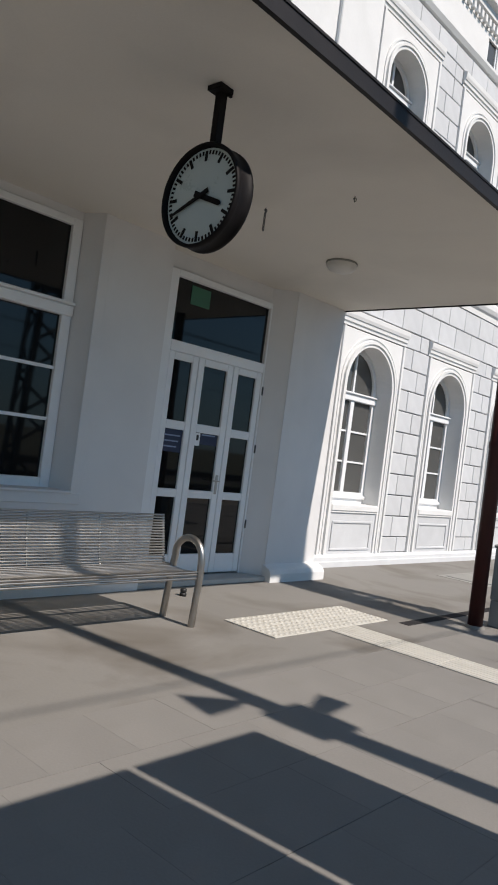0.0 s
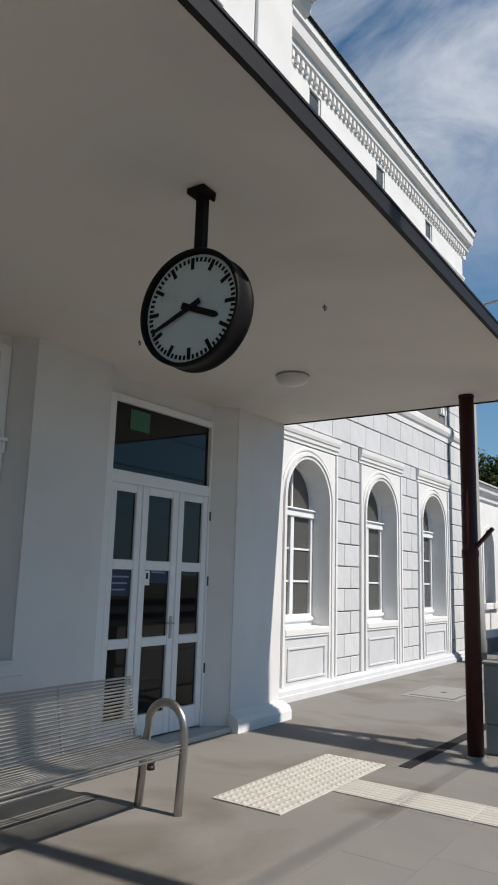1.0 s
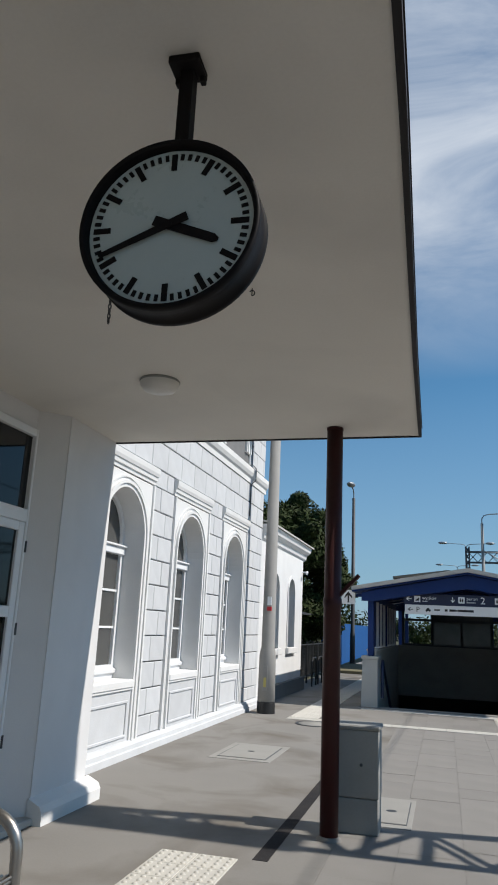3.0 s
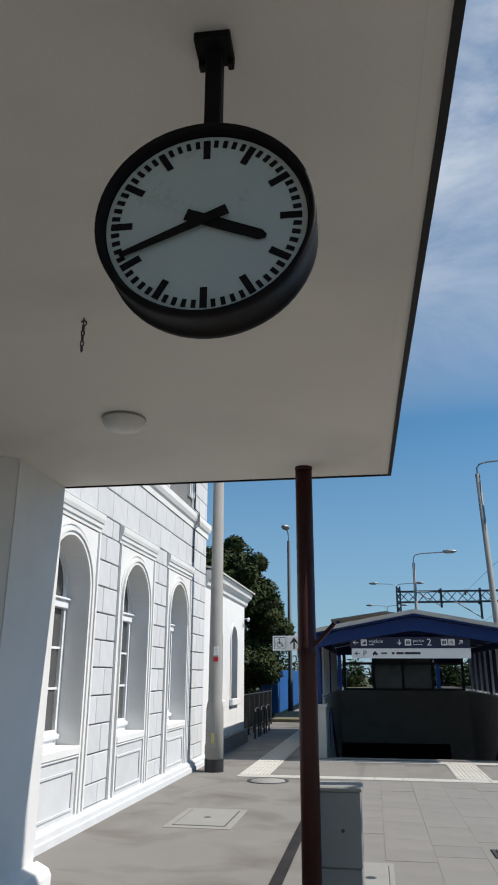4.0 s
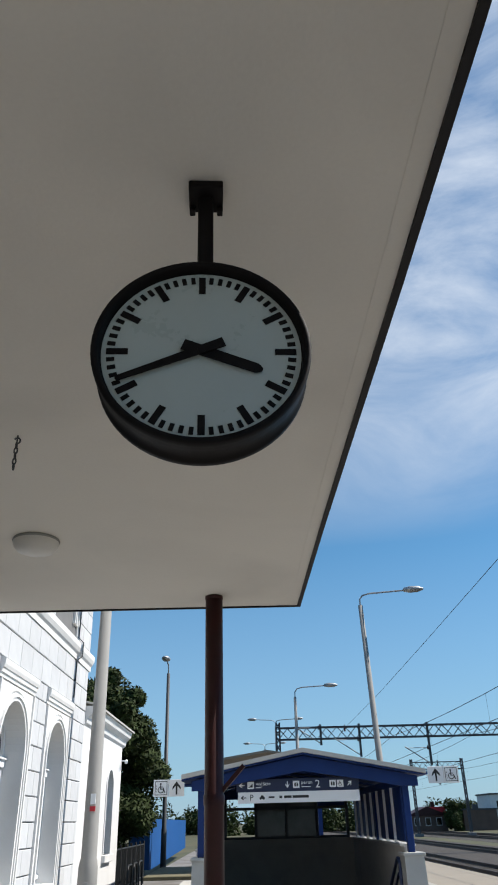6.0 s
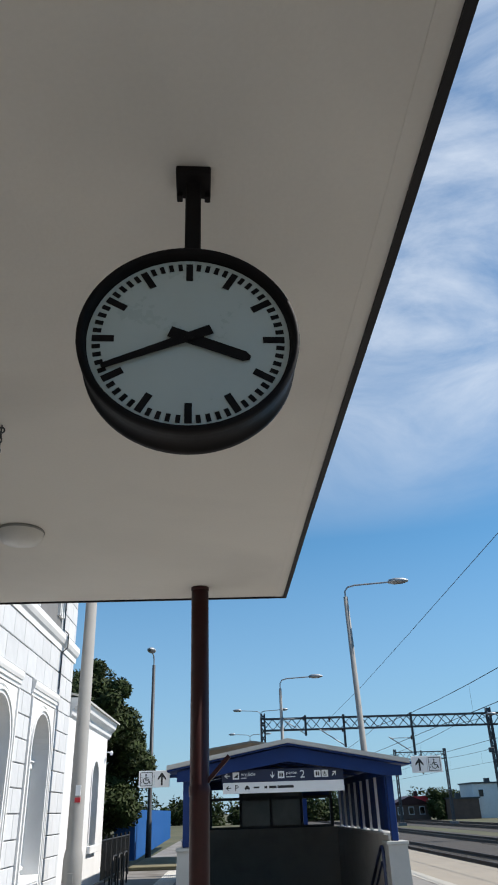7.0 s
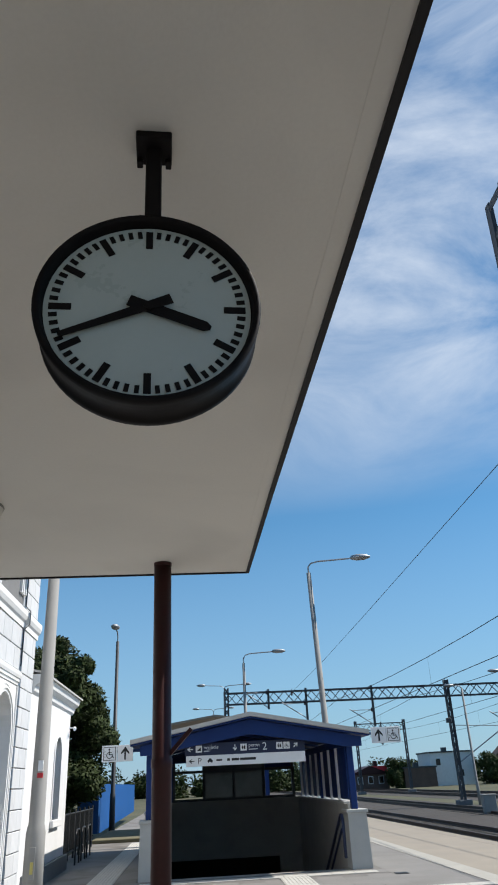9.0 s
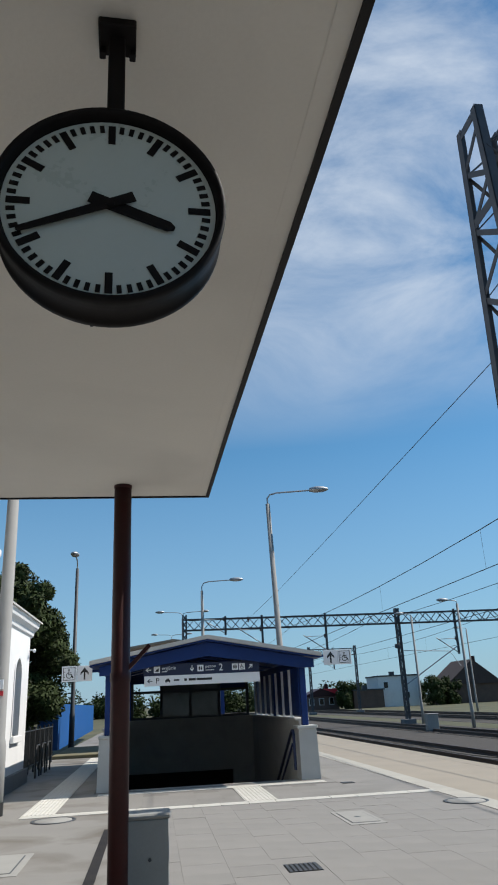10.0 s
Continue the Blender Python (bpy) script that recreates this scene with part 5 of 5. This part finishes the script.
sleeper = Mesh().box((-1.3, -0.12, -0.1), (1.3, 0.12, 0.0), 0.01).data("sleeper", SLEEPER)
railp = [(-0.07, 0.0), (0.07, 0.0), (0.07, 0.015), (0.012, 0.035), (0.012, 0.12), (0.036, 0.13), (0.036, 0.165), (-0.036, 0.165), (-0.036, 0.13), (-0.012, 0.12), (-0.012, 0.035), (-0.07, 0.015)]
for x in (5.6, 11.9, 21.5, 26.0):
    tk = thing("railway_track", "straight railway track with rusty rails on ballast", "railway track", "tracks", at=(x, 0, -0.58))
    for s in (-0.755, 0.755):
        part("rail", Mesh().prism([(s + a, b) for a, b in railp], 1, -40, 300), RAIL_STEEL, tk)
    if x < 12:
        for k in range(75):
            ob = new("sleeper", sleeper)
            ob.location, ob.parent = (0, 8 + k * 0.65, 0.01), tk

cb = thing("signal_cabinet", "grey trackside equipment cabinet", "cabinet", at=(11.2, 48.0, -0.6))
part("body", Mesh().box((-0.36, -0.24, 0.1), (0.36, 0.24, 0.98), 0.02), CABINET, cb)
part("lid", Mesh().box((-0.40, -0.28, 0.98), (0.40, 0.28, 1.05), 0.02), CABINET, cb)
part("plinth", Mesh().box((-0.34, -0.22, 0), (0.34, 0.22, 0.1)), PLINTH_GREY, cb)

# lattice mast beside the platform, lamp with loudspeakers and notice boards, beyond the view; they shade the paving
tm = thing("catenary_mast", "dark grey bolted angle-iron catenary mast", "mast", at=(-1.73, 9.08, 0))
TOP = 8.35


def half_width(z):
    return 0.66 - 0.047 * z


for sx in (-1, 1):
    for sy in (-1, 1):
        x0 = sx * 0.24
        a, b = sy * half_width(0), sy * half_width(TOP)
        m = Mesh()
        for dx_, dy_ in ((-sx * 0.11, -sy * 0.012), (-sx * 0.012, -sy * 0.11)):
            m.add([(x0, a, 0), (x0 + dx_, a, 0), (x0 + dx_, a + dy_, 0), (x0, a + dy_, 0), (x0, b, TOP), (x0 + dx_, b, TOP), (x0 + dx_, b + dy_, TOP), (x0, b + dy_, TOP)],
                  [(0, 3, 2, 1), (4, 5, 6, 7), (0, 1, 5, 4), (1, 2, 6, 5), (2, 3, 7, 6), (3, 0, 4, 7)])
        part("leg", m, MAST_GREY, tm)
zs = [0.15]
while zs[-1] < TOP - 0.5:
    zs.append(min(TOP - 0.15, zs[-1] + 1.25 * half_width(zs[-1])))
for i, (z0, z1) in enumerate(zip(zs, zs[1:])):
    f = 1 if i % 2 else -1
    for sx in (-1, 1):
        part("brace", Mesh().bar((sx * 0.225, -f * sx * (half_width(z0) - 0.03), z0), (sx * 0.225, f * sx * (half_width(z1) - 0.03), z1), 0.012, 0.07), MAST_GREY, tm)
    for sy in (-1, 1):
        part("brace", Mesh().bar((-f * 0.2, sy * (half_width(z0) - 0.02), z0), (f * 0.2, sy * (half_width(z1) - 0.02), z1), 0.05, 0.012), MAST_GREY, tm)
for z in (0.0, 4.2, 6.9, 8.2):
    w = half_width(z)
    for sx in (-1, 1):
        part("tie_plate", Mesh().box((sx * 0.236, -w, z), (sx * 0.226, w, z + 0.12)), MAST_GREY, tm)
part("platform_beam", Mesh().box((0.1, -0.25, 7.75), (2.4, 0.25, 7.9), 0.01), MAST_GREY, tm)

sp = lamp_post(-1.0, 5.24, 9.3, (-1.2,), "tall lamp post carrying two loudspeakers", base=0.13)
for dy, dz, mouth in ((-0.34, 5.3, 0.14), (0.42, 4.9, 0.085)):
    part("loudspeaker", Mesh().tube([(0, 0, dz), (0, dy * 0.4, dz + 0.02)], 0.03, 8).tube([(0, dy * 0.4, dz + 0.02), (-0.03, dy * 1.15, dz + 0.09)], [0.05, mouth], 14), GALV, sp)
part("bracket_box", Mesh().box((-0.12, -0.16, 4.7), (0.12, 0.2, 5.0), 0.02), GALV, sp)
for y0, y1 in ((2.2, 3.825), (3.86, 4.695)):
    nb = thing("notice_board", "tall free-standing notice board on two legs", "notice board", "notice boards", at=(-2.7, (y0 + y1) / 2, 0))
    w = (y1 - y0) / 2
    part("panel", Mesh().box((-0.03, -w, 0.15), (0.03, w, 3.0), 0.01), GALV, nb)
    for s in (-1, 1):
        part("leg", Mesh().box((-0.035, s * (w - 0.1) - 0.03, 0), (0.035, s * (w - 0.1) + 0.03, 0.16)), GALV, nb)


# ---- fences, trees, distance ----
hb = thing("hoarding", "blue corrugated sheet hoarding along the walkway", "hoarding")
for k in range(26):
    x, y = -10.1 - k * 0.03, 38.2 + k * 1.15
    part("sheet", Mesh().prism([(x + 0.05 * (j % 2), y + j * 0.115) for j in range(11)] + [(x - 0.03, y + 1.15), (x - 0.03, y)], 2, 0.0, 1.95), FENCE_BLUE, hb)
part("sheet", Mesh().box((-11.0, 38.1, 0.0), (-10.08, 38.16, 1.95)), FENCE_BLUE, hb)
rf = thing("railing", "black iron railing beside the annex", "railing")
for k in range(8):
    part("post", Mesh().tube([(-9.35, 23.3 + k * 1.0, 0), (-9.35, 23.3 + k * 1.0, 1.25)], 0.03, 8), INK, rf)
for z in (0.2, 1.15):
    part("rail", Mesh().tube([(-9.35, 23.3, z), (-9.35, 30.3, z)], 0.022, 8), INK, rf)
for k in range(56):
    part("baluster", Mesh().tube([(-9.35, 23.36 + k * 0.125, 0.2), (-9.35, 23.36 + k * 0.125, 1.15)], 0.010, 5), INK, rf)
for k in range(3):
    br = thing("bicycle_rack", "black hoop bicycle stand on the walkway", "bicycle rack", "bicycle racks", at=(-8.95, 24.0 + k * 1.1, 0))
    part("hoop", Mesh().tube([(0, 0, 0), (0, 0, 0.7), (0, 0.1, 0.8), (0, 0.6, 0.8), (0, 0.7, 0.7), (0, 0.7, 0)], 0.024, 8), INK, br)
structure("pavement_step", Mesh().box((-9.5, 31.5, 0), (-7.1, 37.6, 0.12), 0.02), mat("mossy_kerb", (0.16, 0.14, 0.08), 0.95, vary=0.25, size=3, bump=0.01), "low mossy strip across the walkway", "pavement")


def foliage(m, centre, radius, count, size, rng):
    c = Vector(centre)
    for _ in range(count):
        d = Vector((rng.gauss(0, 1), rng.gauss(0, 1), rng.gauss(0, 0.8))).normalized()
        p = c + d * radius * (0.55 + 0.5 * rng.random() ** 0.6)
        a = Vector((rng.gauss(0, 1), rng.gauss(0, 1), rng.gauss(0, 0.7))).normalized()
        b = a.cross(d if abs(a.dot(d)) < 0.9 else Vector((0, 0, 1))).normalized()
        s = size * rng.uniform(0.6, 1.3)
        m.add([p - a * s, p + b * s * 0.45, p + a * s, p - b * s * 0.45], [(0, 1, 2, 3)])


def tree(name, label, at, h, r, clumps, leaves, size, seed, trunk=0.16, low=0.3):
    rng = random.Random(seed)
    t = thing(name, label, "tree" if name == "tree" else "shrub", at=at)
    wood, crown = Mesh(), Mesh()
    wood.tube([(0, 0, -0.1), (0.05, 0.02, h * 0.3), (-0.05, 0.05, h * 0.6), (0, 0, h * 0.85)], [trunk, trunk * 0.8, trunk * 0.5, trunk * 0.15], 10)
    lobes = []
    for k in range(7):
        a, f = 2.4 * k + rng.uniform(-0.5, 0.5), (k + 0.5) / 7
        d = r * math.sin(math.pi * (0.15 + 0.72 * f)) * rng.uniform(0.35, 0.72)
        lobes.append((d * math.cos(a), d * math.sin(a), h * (low + (0.86 - low) * f), r * rng.uniform(0.34, 0.56)))
    for x, y, z, w in lobes:
        wood.tube([(0, 0, max(0.1, z - h * 0.25)), (x * 0.5, y * 0.5, z - h * 0.1), (x, y, z)], [trunk * 0.45, trunk * 0.28, 0.02], 6)
    for k in range(clumps):
        x, y, z, w = lobes[k % 7]
        d = Vector((rng.gauss(0, 1), rng.gauss(0, 1), rng.gauss(0, 0.8))).normalized() * w * rng.uniform(0.3, 1.0)
        p = (x + d.x, y + d.y, z + d.z)
        wood.tube([(x, y, z), ((x + p[0]) / 2, (y + p[1]) / 2, (z + p[2]) / 2 - 0.05), p], [trunk * 0.14, trunk * 0.09, 0.01], 4)
        foliage(crown, p, r * (rng.uniform(0.14, 0.27) if name == "tree" else rng.uniform(0.3, 0.48)), leaves, size, rng)
    part("trunk", wood, BARK, t)
    tagged(part("crown", crown, LEAF, t, "dense dark green crown"), kind="stuff")
    return t


tree("tree", "large leafy green tree behind the annex", (-12.35, 36.0, -0.5), 8.7, 3.2, 112, 650, 0.12, 3, trunk=0.25, low=0.26)
tree("tree", "leafy green tree behind the annex", (-15.2, 31.0, -0.5), 9.0, 3.4, 80, 560, 0.12, 4, trunk=0.25, low=0.15)
tree("tree", "leafy green tree further along the hoarding", (-13.0, 45.0, -0.5), 5.6, 2.4, 40, 320, 0.12, 5, low=0.05)
shed = thing("shed", "lean-to shed under the trees, walls coloured dark for the shade", "shed", at=(-12.6, 33.5, 0))
# walls take the unlit colour: the black shade under the crowns is painted in
part("wall", Mesh().box((-2, -2, -0.6), (1.2, 4, 2.2), 0.02), UNLIT_DARK, shed)
part("roof", Mesh().prism([(-2.3, 2.9), (1.7, 2.2), (1.7, 2.28), (-2.3, 3.0)], 1, -2.4, 4.4), DARK_STEEL, shed)
rng = random.Random(11)
for k in range(26):
    f = k / 25
    x, y = -60 + 175 * f, 172 + rng.uniform(-14, 18)
    if 20 < x < 68:
        y += 22
    tree("bush", "distant green thicket on the horizon", (x, y, -0.6), rng.uniform(3.2, 5.6), rng.uniform(3.5, 6), 21, 110, 0.4, 20 + k, trunk=0.2, low=0.05)
for x, y, h, r in ((31.2, 146, 5.2, 2.2), (28.0, 158, 3.0, 1.8), (47.8, 142, 5.6, 2.5), (50.8, 143, 4.6, 2.2), (62.0, 132, 3.4, 2.0)):
    tree("bush", "rounded dark green bush beyond the tracks", (x, y, -0.6), h, r, 28, 150, 0.26, int(x * 10), trunk=0.15, low=0.04)


def house(label, at, w, d, h, roof, wall_mat, roof_mat, openings, pitched=True):
    hs = thing("house", label, "house", at=at)
    part("wall", Mesh().box((-w / 2, -d / 2, 0), (w / 2, d / 2, h)), wall_mat, hs)
    if pitched:
        part("roof", Mesh().prism([(-w / 2 - 0.4, h - 0.1), (0, h + roof), (w / 2 + 0.4, h - 0.1)], 1, -d / 2 - 0.4, d / 2 + 0.4), roof_mat, hs)
        part("chimney", Mesh().box((w * 0.2, -0.3, h + roof * 0.3), (w * 0.2 + 0.7, 0.3, h + roof + 0.8)), OXIDE, hs)
    else:
        part("roof", Mesh().box((-w / 2 - 0.2, -d / 2 - 0.2, h), (w / 2 + 0.2, d / 2 + 0.2, h + 0.25)), roof_mat, hs)
        part("vent", Mesh().box((-0.4, -0.4, h + 0.25), (0.5, 0.4, h + 1.0)), DARK_STEEL, hs)
    for x, z in openings:
        wn_ = part("window", Mesh().box((x - 0.5, -d / 2 - 0.03, z), (x + 0.5, -d / 2 - 0.01, z + 1.3)), FRAME_WHITE, hs)
        part("pane", Mesh().box((x - 0.42, -d / 2 - 0.05, z + 0.08), (x + 0.42, -d / 2 - 0.035, z + 1.22)), PANE, wn_)
    return hs


BROWN_ROOF = mat("brown_roof_tile", (0.06, 0.04, 0.035), 0.8, vary=0.25, size=1.5, bump=0.02)
BRICKY = mat("weathered_brick_wall", (0.11, 0.075, 0.06), 0.9, vary=0.25, size=1.0, bump=0.02)
house("white flat-roofed house beyond the tracks", (42.0, 150, -0.6), 8.2, 8, 5.6, 0, WHITE_STONE, DARK_STEEL, ((-2.6, 3.4), (1.6, 1.4)), pitched=False)
house("brown barn with a steep tiled roof", (57.2, 150, -0.6), 11, 10, 3.6, 4.6, BRICKY, BROWN_ROOF, ())
house("low brick outbuilding beyond the tracks", (35.5, 148, -0.6), 6, 6, 3.2, 0, BRICKY, DARK_STEEL, (), pitched=False)
rd = house("low red-roofed shop beyond the tracks", (27.0, 152, -0.6), 7, 6, 2.6, 1.4, BRICKY, OXIDE, ((-2, 0.9), (0, 0.9), (2, 0.9)))
part("sign_band", Mesh().box((0.2, -3.2, 2.9), (3.3, -3.1, 3.9)), RED, rd, "red sign band")

ds = thing("door_stop", "small black rubber door stop on the platform", "door stop", at=(-8.1, 6.35, 0))
part("base", Mesh().lathe([(0, 0), (0.035, 0), (0.035, 0.03), (0.02, 0.035)], 14), INK, ds)
part("buffer", Mesh().lathe([(0.02, 0.03), (0.032, 0.045), (0.032, 0.07), (0.015, 0.08), (0, 0.08)], 14), INK, ds)
sc = thing("security_camera", "small white security camera on the annex corner", "camera", at=(-8.95, 22.85, 3.2))
part("bracket", Mesh().bar((-0.16, 0, 0.02), (0, 0, 0.02), 0.03), SIGN_WHITE, sc)
part("body", Mesh().tube([(-0.02, 0.08, 0.02), (0.02, -0.16, -0.03)], 0.04, 10), SIGN_WHITE, sc)


# ---- the pieces of walls and paving ----
stones(facade, [(a, b, max(c, 0.175), d) for a, b, c, d in courses(strips, 0.081, 3.54, 0.346)] + courses([(Y_CORNER, BAYS[0] - 0.91), (BAYS[0] + 0.91, BAYS[1] - 0.91), (BAYS[1] + 0.91, BAYS[2] - 0.91), (BAYS[2] + 0.91, Y_END)], 3.54, 3.80, 0.26) + courses([(Y_CORNER, Y_END)], 3.805, 4.60, 0.397))
stones(upper, courses(strips, 4.99, 8.22, 0.36) + courses([(Y_CORNER, BAYS[0] - 0.91), (BAYS[0] + 0.91, BAYS[1] - 0.91), (BAYS[1] + 0.91, BAYS[2] - 0.91), (BAYS[2] + 0.91, Y_END)], 8.22, 8.485, 0.265) + courses([(Y_CORNER, Y_END)], 8.49, 8.80, 0.31))
slab = Mesh().box((-0.2488, -0.2496, -0.03), (0.2488, 0.2496, 0.0)).data("paving_slab", SLAB)
pave = structure("pavement_slabs", Mesh().box((-6.02, -12, -0.045), (1.75, 19.3, -0.0045)).box((-2.2, 19.3, -0.045), (1.75, 60, -0.0045)), SLAB_BED, "grey square concrete paving slabs with thin dark joints", "pavement")
rest = Mesh()
border = Mesh().box((-1.02, -12, -0.03), (-0.395, 60, -0.002)).box((-6.02, 18.7, -0.03), (-1.02, 19.3, -0.002)).box((-7.05, 19.3, -0.03), (-2.2, 19.41, -0.002))
n = 0
for i in range(11):
    x = -5.77 + i * 0.5
    if x > -0.9:
        break
    for j in range(140):
        y = -8.0 + j * 0.5 + (0.25 if i % 2 else 0.0)
        if -7.3 < x < -2.0 and y > 18.45:
            continue
        dz = random.uniform(-0.0015, 0.0015)
        if 2.3 < y < 6.4 and x < -3.2 or 9.0 < y < 16.1:
            ob = new("paving_slab", slab)
            ob.location, ob.parent = (x, y, dz), pave
            n += 1
        elif y < 40:
            rest.add([(x - 0.2488, y - 0.2496, dz), (x + 0.2488, y - 0.2496, dz), (x + 0.2488, y + 0.2496, dz), (x - 0.2488, y + 0.2496, dz)], [(0, 1, 2, 3)])
tagged(part("paving_rest", rest, SLAB, pave, "grey paving slabs further off"), kind="stuff")
part("paving_sandy", Mesh().box((-0.394, -12, -0.03), (1.748, 60, 0.0)), SAND_SLAB, pave, "sandy-coloured paving by the track edge")
part("paving_border", border, SLAB, pave, "plain grey paving border")
